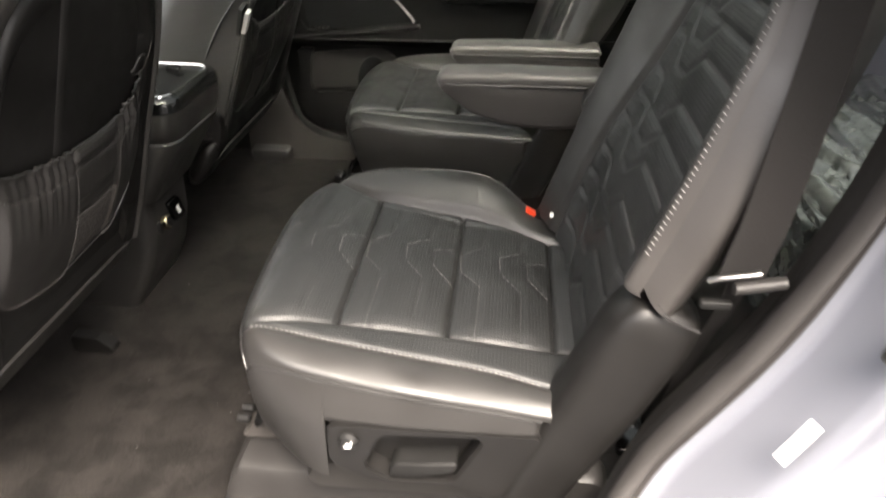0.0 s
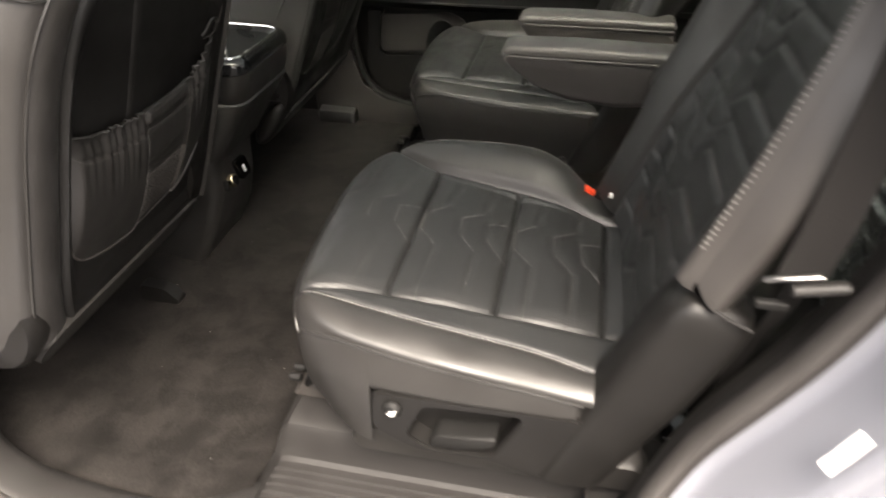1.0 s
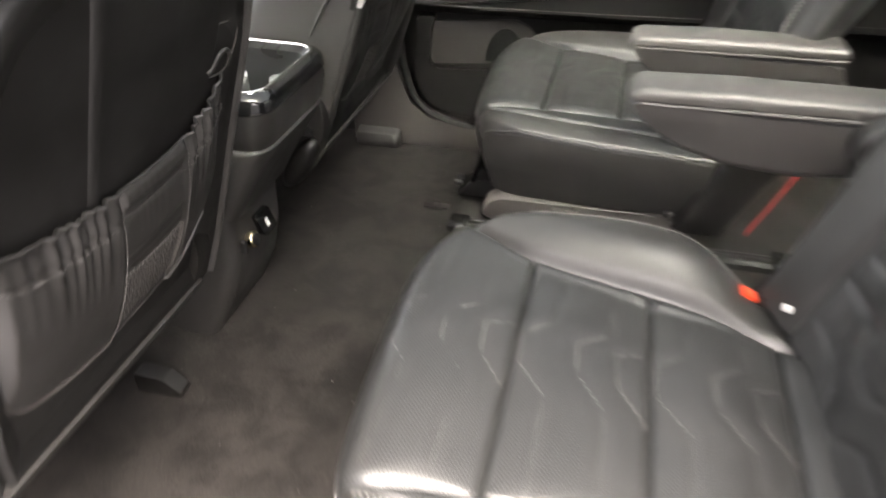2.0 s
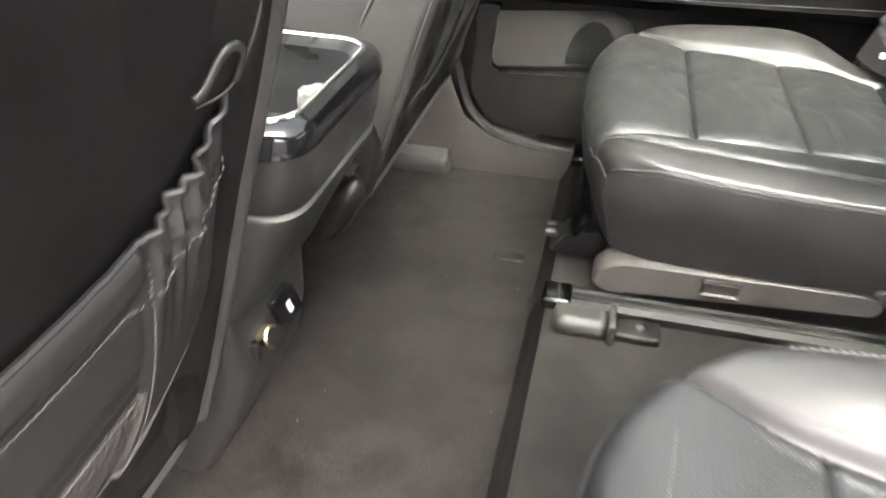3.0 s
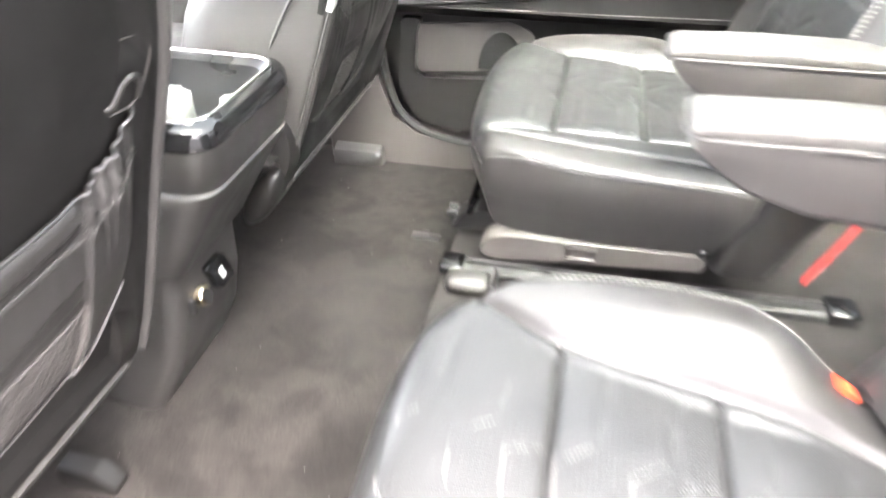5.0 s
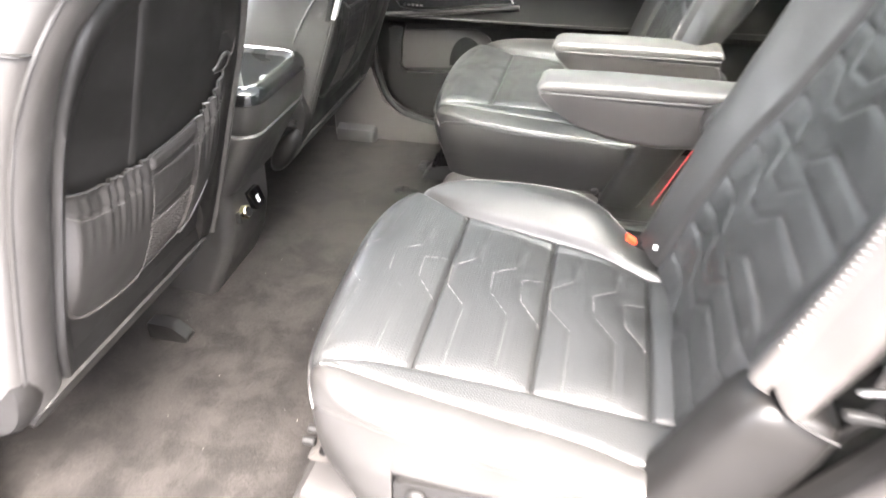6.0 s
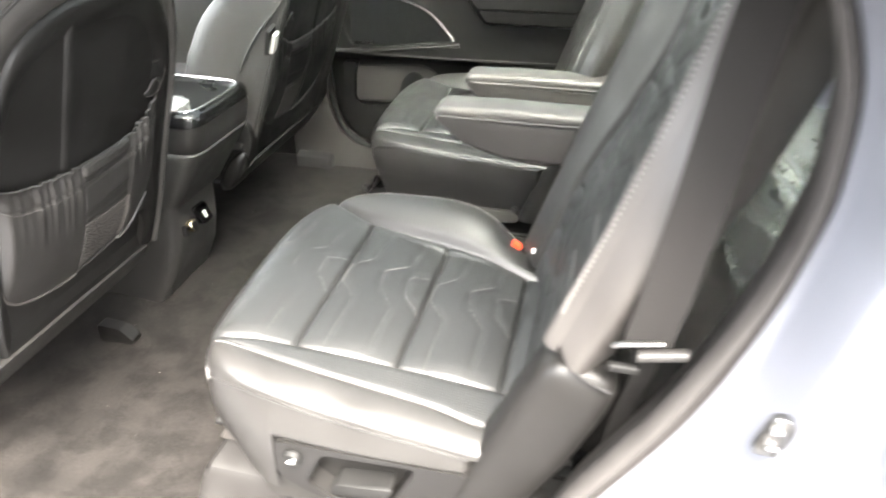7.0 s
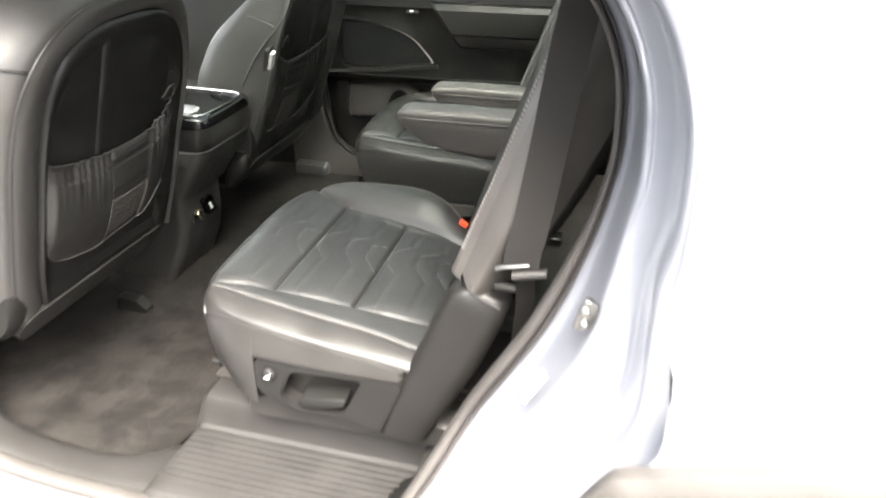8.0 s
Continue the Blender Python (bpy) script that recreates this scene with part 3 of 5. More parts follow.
part("card_seam", tube([(-0.70, 2.043, 0.484), (-0.2, 2.043, 0.487), (0.46, 2.043, 0.497)], 0.0008, 6), DIM_THREAD, door_far, "thin grey seam across the door card")
# map pocket
pk = rounded([(-0.634, 0.430), (-0.400, 0.448), (-0.355, 0.425), (-0.33, 0.338), (-0.628, 0.316)], 0.016)
part("pocket_panel", prism(pk, "y", DY - 0.006, DY + 0.004), PLASTIC_MID, door_far, "grey flat back of the map pocket")
# no hollow here: a flat black plate paints the shade of the bottle recess
bottle = [(-0.425 + 0.052 * math.cos(a), 0.335 + 0.088 * math.sin(a)) for a in [math.pi * k / 16 for k in range(17)]]
part("bottle_shade_plate", prism(bottle, "y", DY - 0.010, DY - 0.004, 0.002), GRILLE, door_far, "black arched plate standing for the shade in the bottle recess")
pocket_face = rounded([(-0.668, 0.262), (-0.62, 0.196), (-0.52, 0.180), (0.30, 0.172), (0.30, 0.330), (-0.30, 0.322), (-0.615, 0.309), (-0.627, 0.330), (-0.619, 0.425), (-0.606, 0.447), (-0.658, 0.447)], 0.012)
part("pocket_front", prism(pocket_face, "y", DY - 0.024, DY + 0.006, 0.005), PLASTIC_DARK, door_far, "dark raised front of the map pocket")
structure("door_seal_far", tube(spline([(-0.735, 2.062, 0.80), (-0.705, 2.058, 0.40), (-0.690, 2.056, 0.30), (-0.662, 2.054, 0.225), (-0.60, 2.052, 0.178), (-0.50, 2.050, 0.158), (-0.30, 2.05, 0.150), (0.3, 2.05, 0.150)], 6), 0.011, 8, up=(0, 1, 0)), PLASTIC_BLACK, "black rubber seal below the far door")
# far sill and pillar foot
foot = [(-0.84, 0.80), (-0.745, 0.80), (-0.722, 0.42), (-0.708, 0.30), (-0.680, 0.222), (-0.62, 0.176), (-0.52, 0.155), (0.40, 0.150), (0.40, 0.09), (-0.84, 0.09)]
structure("trim_sill_far", prism(foot, "y", 2.022, 2.10, 0.010), PLASTIC_GREY, "grey plastic sill and pillar foot of the far door")
step_prof = [(2.03, 0.095), (1.990, 0.095), (1.986, 0.100), (1.987, 0.128), (1.992, 0.136), (2.004, 0.139), (2.008, 0.143), (2.03, 0.146)]
structure("sill_step_far", loft([[(x, 2.03 + (y - 2.03) * k, 0.095 + (z - 0.095) * (0.5 + 0.5 * k)) for y, z in step_prof] for x, k in ((-0.82, 1.0), (-0.715, 1.0), (-0.706, 0.96), (-0.700, 0.85), (-0.697, 0.66))]), PLASTIC, "raised dark end of the far sill trim", 40)

# ---- front seats, seen from behind ----
RAKE = 0.36


def front_seat(y_door, side, x_plane, label, lever):
    """A front seat's back: leather wrap, shell, pocket, lower trim."""
    seat = thing("front_seat", label, "car seat", "front seats")
    def D(s, z, n=0.0):
        if not lever:
            s -= 0.016 * max(0.0, min(1.15, (s - 0.30) / 0.17))
        return Vector((x_plane + RAKE * (z - 0.655) + n * 0.941, y_door + side * s, z - n * 0.339))
    # shell outline in (s, z)
    arch = [(0.080, 0.36), (0.066, 0.45), (0.062, 0.60), (0.064, 0.72), (0.085, 0.80), (0.130, 0.855), (0.21, 0.885), (0.30, 0.890), (0.375, 0.885), (0.425, 0.855), (0.455, 0.80), (0.470, 0.72), (0.472, 0.60), (0.478, 0.45), (0.474, 0.36)]
    aisle = 0.0 if lever else 0.030
    arch = [(p.x + 0.020 * max(0.0, 1 - max(0.0, p.x - 0.06) / 0.2) + aisle * max(0.0, p.x - 0.30) / 0.17, p.y) for p in spline([(a, b, 0) for a, b in arch], 6)]
    mid_s, mid_z = 0.27, 0.60
    shell_rings = []
    for sc, n in ((1.0, -0.012), (0.99, -0.004), (0.965, 0.0), (0.90, -0.006), (0.80, -0.016), (0.6, -0.020), (0.3, -0.020), (0.02, -0.020)):
        shell_rings.append([D(mid_s + (s - mid_s) * sc, mid_z + (z - mid_z) * sc if z > 0.37 or sc > 0.9 else mid_z + (z - mid_z) * sc, n) for s, z in arch])
    bm = loft(shell_rings, cap=True)
    part("back_shell", bm, SHELL, seat, "black rear shell of the seat", angle=60)
    # leather wrap outside the shell
    wrap, count = [], len(arch)
    normals = []
    for k in range(count):
        (a0, b0), (a1, b1) = arch[max(k - 2, 0)], arch[min(k + 2, count - 1)]
        m = math.hypot(a1 - a0, b1 - b0)
        normals.append((-(b1 - b0) / m, (a1 - a0) / m))
    def wrap_at(k, out, n):
        """A point of the leather, so far outside the shell's edge."""
        (s, z), (os_, oz) = arch[k], normals[k]
        w = max(0.0, min(1.0, (s - 0.33) / 0.10))
        thin = smooth_table([(0.55, 1.0), (0.64, 0.93), (0.72, 0.74), (0.80, 0.52), (0.92, 0.45)], z)
        low_round = 0.03 * w * max(0.0, min(1.0, (z - 0.55) / 0.3)) * max(0.0, min(1.0, -n / 0.1))
        return D(s + os_ * out * (1.42 - 1.10 * max(w, min(1.0, max(0.0, s - 0.10) / 0.2) * 0.48)) - low_round, z + oz * out * max(0.0, min(1.0, (z - 0.40) / 0.15)), n * (1 - w * (1 - thin)))
    for out, n in ((-0.004, -0.016), (0.001, -0.008), (0.008, -0.003), (0.018, 0.001), (0.028, 0.002), (0.036, 0.000), (0.0415, -0.004), (0.044, -0.0065), (0.047, -0.007), (0.054, -0.014), (0.064, -0.036), (0.072, -0.07), (0.074, -0.115), (0.068, -0.165), (0.040, -0.205), (-0.01, -0.215)):
        wrap.append([wrap_at(k, out, n) for k in range(count)])
    # driver wrap takes the lightened leather, passenger wrap the plain one
    part("leather_wrap", loft(wrap, cap=False, closed=False), LEATHER if lever else LEATHER_LIT, seat, "black leather round the shell", angle=60)
    part("piping", tube([wrap_at(k, 0.0435, -0.005) for k in range(count)], 0.0022, 6), LEATHER, seat)
    if lever:
        # seam that climbs the aisle side of the seat, and its shoulder seam
        climb = [(0.44, -0.02), (0.50, -0.070), (0.55, -0.074), (0.63, -0.060), (0.70, -0.035), (0.74, -0.016), (0.79, -0.002)]
        part("piping", tube(spline([D(0.4935 if z < 0.72 else 0.487 - (z - 0.74) * 0.3, z, n) for z, n in climb], 5), 0.0028, 6), LEATHER, seat)
        part("piping", tube(spline([D(0.488, 0.750, -0.022), D(0.490, 0.752, -0.06), D(0.484, 0.745, -0.10)], 5), 0.0018, 6), LEATHER, seat)
    seam_line = [D(-0.005 + 0.063 * (1 - k / 12), 0.845 + 0.008 * k / 12, -0.006 - 0.10 * (k / 12) ** 2) for k in range(13)]
    part("piping", tube(seam_line, 0.002, 6), LEATHER, seat)
    # vertical crease on the shell
    fold = [(-0.034 + 0.0085 * k, -0.004 + 0.0165 * math.exp(-((k - 4) / 1.5) ** 2)) for k in range(9)]
    part("shell_crease", sweep([D(0.235, 0.64, -0.019), D(0.238, 0.76, -0.018), D(0.24, 0.845, -0.017), D(0.241, 0.872, -0.019)], fold, up=(1, 0, 0)), SHELL, seat, angle=70)
    # pocket: gathered leather sheet, netting on its aisle half
    def pocket_top(s):
        return smooth_table([(0.094, 0.670), (0.15, 0.652), (0.257, 0.636), (0.345, 0.635), (0.392, 0.642), (0.44, 0.664), (0.475, 0.690)], s)
    def pocket_low(s):
        return smooth_table([(0.096, 0.525), (0.112, 0.476), (0.145, 0.447), (0.24, 0.424), (0.36, 0.428), (0.42, 0.440), (0.472, 0.49)], s)
    ns, nz = 130, 60
    verts, quads = [], {"pocket": [], "net_pocket": []}
    for j in range(ns + 1):
        s = 0.094 + 0.381 * j / ns
        for k in range(nz + 1):
            t = k / nz
            z = pocket_low(s) + (pocket_top(s) - pocket_low(s)) * t
            ruffle = max(0.05, min(1.0, (0.264 - s) / 0.01) * max(0.0, min(1.0, (s - 0.115) / 0.06)), min(1.0, (s - 0.39) / 0.01))
            hem_band = 1.0 if t > 0.85 else max(0.0, (t - 0.45) / 0.40) ** 1.8
            gather = ruffle * (0.75 if s < 0.3 else 1.0) * (0.0026 * math.sin(s * 420 + 2.2 * math.sin(s * 60)) + 0.0024 * math.sin(s * 190 + 1.0)) * hem_band - 0.0020 * math.exp(-((t - 0.85) / 0.012) ** 2)
            belly = 0.014 * math.sin(math.pi * min(1, t * 1.05)) ** 0.7 + 0.007 * t
            if 0.268 < s < 0.386 and t > 0.90:  # rolled top of the middle panel
                gather += 0.007 * math.sqrt(max(0.0, 1 - ((t - 0.95) / 0.05) ** 2))
            edge = min(1.0, min(s - 0.094, 0.475 - s) / 0.02)
            inset = (-0.004 if t < 0.60 + 0.25 * (s - 0.265) else -0.002) + (0.0012 * math.sin(t * 130) if t < 0.52 else 0.0) if 0.265 < s < 0.39 else 0.0
            verts.append(D(s, z, -0.012 + (belly + gather + inset) * edge))
    for j in range(ns):
        for k in range(nz):
            s = 0.094 + 0.381 * (j + 0.5) / ns
            t = (k + 0.5) / nz
            q = [j * (nz + 1) + k, (j + 1) * (nz + 1) + k, (j + 1) * (nz + 1) + k + 1, j * (nz + 1) + k + 1]
            quads["net_pocket" if 0.267 < s < 0.389 and 0.02 < t < 0.50 - 0.33 * (s - 0.265) else "pocket"].append(q)
    # passenger pocket gets a darker colour that stands for the shade on it
    pocket = part("pocket", from_faces(verts, quads["pocket"]), PLASTIC_DARK if lever else LEATHER, seat, "gathered dark leather map pocket", angle=70)
    part("net_pocket", from_faces(verts, quads["net_pocket"]), MESH, pocket, "woven netting pocket", angle=70)
    off_skin = Vector((0.94, 0, -0.34))
    def on_pocket(s, t):
        j = max(0, min(ns, round((s - 0.094) / 0.381 * ns)))
        return verts[j * (nz + 1) + max(0, min(nz, round(nz * t)))] + off_skin * 0.0012
    top_line = [verts[j * (nz + 1) + nz] for j in range(1, ns)]
    across_ = lambda s0, s1, t0, t1: [on_pocket(s0 + (s1 - s0) * k / 40, t0 + (t1 - t0) * k / 40) for k in range(41)]
    seams = [across_(0.097, 0.262, 0.83, 0.83), across_(0.270, 0.386, 0.86, 0.84), across_(0.394, 0.472, 0.83, 0.83), across_(0.268, 0.388, 0.50, 0.46), across_(0.265, 0.265, 0.0, 0.97), across_(0.390, 0.390, 0.0, 0.97)]
    for row in seams:
        stitches([[p + off_skin * 0.0006 for p in row]], 0.0034, 0.0020, 0.0004, 0.0005, flat=off_skin, mat_=DIM_THREAD if lever else SOFT_THREAD, parent=pocket)
    part("elastic_edge", tube(top_line, 0.0022, 6), LEATHER, pocket)
    side_edge = [verts[k] + off_skin * 0.002 for k in range(nz + 1)]
    foot_edge = [verts[j * (nz + 1)] + Vector((0.003, 0, 0)) for j in range(1, ns)]
    part("piping", tube(side_edge[::-1] + foot_edge, 0.0024, 6), LEATHER_GREY, pocket)
    # bag hook in its recess on the shell
    shift = -0.026 if lever else 0.0
    def H(s, z, lift):
        """A point so far above the hollow of the shell."""
        return D(s + shift, z, smooth_table([(0.40, -0.020), (0.430, -0.0185), (0.456, -0.013), (0.478, -0.006), (0.492, -0.001)], s) + lift)
    cup = rounded([(0.427, 0.687), (0.462, 0.688), (0.477, 0.700), (0.484, 0.735), (0.475, 0.749), (0.448, 0.746), (0.433, 0.712)], 0.007)
    hook = part("hook_cup", loft([[H(p, q, n) for p, q in cup] for n in (-0.012, 0.0012)]), PLASTIC_BLACK, seat)
    part("hook_rim", tube(spline([H(0.428, 0.689, 0.004), H(0.445, 0.687, 0.003), H(0.464, 0.690, 0.003), H(0.475, 0.700, 0.002), H(0.481, 0.722, 0.002), H(0.482, 0.738, 0.001), H(0.474, 0.748, 0.001), H(0.452, 0.746, 0.001)], 5), 0.0011, 8), PLASTIC_MID, hook)
    part("hook", sweep(spline([H(0.431, 0.699, 0.011), H(0.437, 0.703, 0.012), H(0.447, 0.716, 0.011), H(0.457, 0.7205, 0.010), H(0.467, 0.714, 0.008), H(0.471, 0.697, 0.004)], 5), round_section(0.0027, 10, 0.7), up=(1, 0, 0)), PLASTIC, hook, "small plastic bag hook")
    # lower trim strip and hinge covers
    strip = [(0.045, 0.372), (0.485, 0.372), (0.49, 0.335), (0.47, 0.300), (0.07, 0.290), (0.04, 0.325)]
    rings = [[D(s, z, n - 0.02 - (0.372 - z) * 0.35) for s, z in rounded(strip, 0.02)] for n in (-0.06, 0.018, 0.024)]
    part("lower_trim", loft(rings), PLASTIC, seat, "dark plastic strip below the seat shell")
    for s in (0.030, 0.485):
        ring2 = []
        for q, r in ((0.0, 0.055), (0.03, 0.058), (0.045, 0.050), (0.05, 0.03)):
            ring2.append([D(s + (q - 0.025) * (-1 if s < 0.2 else 1), 0.40 + r * 1.5 * math.sin(a), -0.06 + r * 1.1 * math.cos(a)) for a in [2 * math.pi * k / 24 for k in range(24)]])
        part("hinge_cover", loft(ring2), PLASTIC_DARK, seat)
    part("seat_cushion", box(D(0.03, 0.27, -0.55), D(0.50, 0.40, -0.06), 0.04), LEATHER, seat)
    for s in (0.09, 0.43):
        part("seat_track", box((x_plane - 0.62, y_door + side * s, 0.10), (x_plane - 0.42, y_door + side * (s + 0.04), 0.19), 0.01), PLASTIC_BLACK, seat)
    if not lever:
        part("track_foot", prism(rounded([(x_plane - 0.28, 0.098), (x_plane - 0.20, 0.098), (x_plane - 0.195, 0.112), (x_plane - 0.225, 0.138), (x_plane - 0.28, 0.142)], 0.006), "y", y_door + side * 0.452, y_door + side * 0.482, 0.003), PLASTIC_DARK, seat)
    if lever:
        base_ = part("lever_base", sweep([D(0.515, 0.655, -0.004), D(0.53, 0.71, -0.004)], [(-0.018, -0.004), (0.018, -0.004), (0.018, 0.004), (-0.018, 0.004)], up=(1, 0, 0)), PLASTIC_BLACK, seat)
        part("lever_tip", sweep([D(0.519, 0.660, 0.006), D(0.529, 0.703, 0.009)], [(-0.012, -0.004), (0.012, -0.004), (0.010, 0.004), (-0.010, 0.004)], up=(1, 0, 0)), BRIGHT_CHROME, base_, "chrome slide lever with its bright reflection put into the colour")
    return seat


front_seat(0.560, 1, -0.582, "driver seat back with leather wrap, black shell and map pocket", False)
front_seat(1.935, -1, -0.566, "front passenger seat back with leather wrap, pocket and lever", True)

# ---- centre console ----
console = thing("centre_console", "dark centre console with gloss black tray and power socket", "console")


def console_ring(x_rear, y0, y1, r, z, x_front=-1.35):
    o = [(x_front, y0), (x_rear, y0), (x_rear, y1), (x_front, y1)]
    pts = []
    for i, p in enumerate(o):
        if i in (1, 2):
            a, b, c = Vector(o[i - 1]), Vector(p), Vector(o[(i + 1) % 4])
            u, w = (a - b).normalized() * r, (c - b).normalized() * r
            for k in range(9):
                t = k / 8
                pts.append((b + u) * (1 - t) ** 2 + 2 * b * t * (1 - t) + (b + w) * t * t)
        else:
            pts.append(Vector(p))
    return [(p[0], p[1], z + 0.02 * max(0.0, (-0.64 - p[0]))) for p in pts]


part("upper_body", loft([console_ring(-0.642, 1.178, 1.422, 0.045, 0.494), console_ring(-0.638, 1.174, 1.424, 0.045, 0.502), console_ring(-0.632, 1.170, 1.426, 0.045, 0.520), console_ring(-0.627, 1.169, 1.424, 0.045, 0.545), console_ring(-0.625, 1.170, 1.420, 0.045, 0.567)], cap=False), PLASTIC, console)
part("tray_bezel", loft([console_ring(-0.6265, 1.171, 1.4185, 0.046, 0.556), console_ring(-0.6225, 1.167, 1.4225, 0.047, 0.560), console_ring(-0.6235, 1.168, 1.421, 0.047, 0.576), console_ring(-0.6275, 1.172, 1.417, 0.046, 0.5835), console_ring(-0.637, 1.181, 1.407, 0.042, 0.587)], cap=False), GLOSS_BLACK, console, "gloss black rim of the console tray")
ring_pts = console_ring(-0.639, 1.184, 1.404, 0.040, 0.5875, -1.0)
part("chrome_ring", tube([ring_pts[0]] + spline(ring_pts[1:-1], 2) + [ring_pts[-1]], 0.0028, 8), CHROME, console, "bright chrome edge of the tray")
part("tray", loft([console_ring(-0.640, 1.186, 1.402, 0.039, 0.587, -1.0), console_ring(-0.650, 1.194, 1.392, 0.035, 0.578, -1.0), console_ring(-0.662, 1.204, 1.382, 0.03, 0.500, -1.0), console_ring(-0.672, 1.214, 1.372, 0.025, 0.488, -1.0), console_ring(-0.75, 1.27, 1.31, 0.02, 0.487, -0.95)], cap=False), TRAY, console, "glossy dark open tray")
# two pale shapes added for the bright window reflections inside the tray
part("tray_glint_left", prism(rounded([(-0.805, 1.262), (-0.735, 1.262), (-0.718, 1.30), (-0.745, 1.345), (-0.805, 1.345)], 0.014), "z", 0.487, 0.562, 0.008), PALE_PLASTIC, console, "pale raised shape standing for a bright reflection in the tray")
part("tray_glint_right", prism(rounded([(-0.705, 1.335), (-0.668, 1.335), (-0.672, 1.370), (-0.705, 1.370)], 0.010), "z", 0.487, 0.548, 0.008), PALE_PLASTIC, console, "small pale shape standing for a bright spot in the tray")
part("tray_button", box((-0.735, 1.228, 0.487), (-0.725, 1.240, 0.53), 0.002), PLASTIC_BLACK, console)
part("waist_body", loft([console_ring(-0.722, 1.174, 1.362, 0.03, 0.364), console_ring(-0.708, 1.165, 1.374, 0.03, 0.367), console_ring(-0.700, 1.163, 1.380, 0.03, 0.383), console_ring(-0.674, 1.164, 1.404, 0.04, 0.430), console_ring(-0.651, 1.168, 1.418, 0.045, 0.470), console_ring(-0.640, 1.170, 1.424, 0.045, 0.488), console_ring(-0.638, 1.171, 1.425, 0.045, 0.4935), console_ring(-0.640, 1.173, 1.423, 0.045, 0.496), console_ring(-0.645, 1.180, 1.418, 0.045, 0.499)]), PLASTIC, console)
part("lower_body", loft([console_ring(-0.80, 1.150, 1.372, 0.03, 0.095), console_ring(-0.752, 1.160, 1.368, 0.03, 0.19), console_ring(-0.730, 1.170, 1.362, 0.03, 0.27), console_ring(-0.722, 1.174, 1.358, 0.03, 0.365)]), PLASTIC, console)
sock = part("power_socket", cylinder((-0.742, 1.224, 0.291), (-0.713, 1.224, 0.299), 0.0145, 28, bevel=0.002), BRASS, console, "round brass-coloured power socket")
part("socket_bore", cylinder((-0.7135, 1.224, 0.2988), (-0.712, 1.224, 0.2993), 0.0115, 24), PLASTIC_BLACK, sock)
part("socket_cap", box((-0.738, 1.196, 0.282), (-0.719, 1.206, 0.308), 0.003), PLASTIC_BLACK, console)
flap = part("port_cover", prism(rounded([(1.240, 0.333), (1.286, 0.332), (1.308, 0.278), (1.264, 0.278)], 0.006), "x", -0.735, -0.716, 0.003), GLOSS_BLACK, console, "glossy black port cover with white symbol")
for dy, z0, h in ((0.004, 0.293, 0.0025), (0.002, 0.2975, 0.0025), (0.0, 0.302, 0.0025), (-0.002, 0.307, 0.005)):
    part("symbol", box((-0.717, 1.270 + dy, z0), (-0.7152, 1.279 + dy, z0 + h)), WHITE, flap)
side_cover = thing("belt_cover", "rounded grey cover beside the passenger seat", "cover")
part("shell", loft([[(x, 1.435 + (y - 1.435), z) for x, y, z in [(-0.712 + (0.55 * 0.075 * math.cos(a) - 0.83 * 0.028 * math.sin(a)) * k, 1.405 + q, 0.345 + (0.83 * 0.075 * math.cos(a) + 0.55 * 0.028 * math.sin(a)) * k) for a in [2 * math.pi * i / 24 for i in range(24)]]] for q, k in ((0.0, 0.5), (0.006, 0.78), (0.02, 0.88), (0.07, 0.88), (0.08, 0.7))]), PLASTIC_DARK, side_cover, angle=50)
# ---- second-row captain seats ----
# Local sizes of one seat: x rearwards, s from its outer (door) side to its inner (aisle) side, z up.
SEAT_FRONT = [(0.03, -0.27), (0.05, -0.308), (0.075, -0.325), (0.12, -0.342), (0.18, -0.352), (0.29, -0.362), (0.40, -0.364), (0.46, -0.352), (0.50, -0.325), (0.53, -0.285), (0.55, -0.23)]
SEAT_OUTER = [(-0.36, 0.075), (-0.308, 0.056), (-0.275, 0.038), (-0.23, 0.028), (-0.15, 0.021), (-0.07, 0.018), (0.0, 0.018), (0.068, 0.017), (0.155, 0.02)]
SEAT_INNER = [(-0.36, 0.515), (-0.30, 0.540), (-0.22, 0.556), (-0.10, 0.556), (0.0, 0.540), (0.06, 0.515), (0.15, 0.48)]
SEAT_TOP = [(-0.37, 0.462), (-0.31, 0.470), (-0.217, 0.460), (-0.144, 0.450), (-0.065, 0.440), (0.007, 0.431), (0.077, 0.421), (0.16, 0.414)]
UPPER_SEAM = [(-0.36, 0.094), (-0.308, 0.092), (-0.27, 0.089), (-0.19, 0.083), (-0.10, 0.079), (0.0, 0.074), (0.074, 0.062), (0.155, 0.05)]
INSERT_SEAM = [(-0.36, 0.097), (-0.31, 0.098), (-0.257, 0.110), (-0.21, 0.115), (-0.133, 0.122), (-0.057, 0.125), (0.014, 0.128), (0.09, 0.131), (0.16, 0.133)]
BOLSTER_SEAM = [(-0.37, 0.545), (-0.294, 0.508), (-0.214, 0.470), (-0.067, 0.446), (0.016, 0.436), (0.09, 0.420), (0.16, 0.41)]
CROSS_SEAMS = (-0.210, -0.065, 0.080)
JOG = [(0.115, 0.0), (0.245, 0.002), (0.287, -0.030), (0.332, -0.033), (0.358, 0.0), (0.47, 0.012)]
HALF = [(0.242, 0.0), (0.285, -0.034), (0.332, -0.037), (0.347, 0.0)]


def jog_lines():
    lines = []
    for front in (-0.355, -0.210, -0.065):
        for off in (0.037, 0.098):
            lines.append([(front + off + dx, s) for s, dx in JOG])
        lines.append([(front + 0.145 + dx, s) for s, dx in HALF])
    return lines


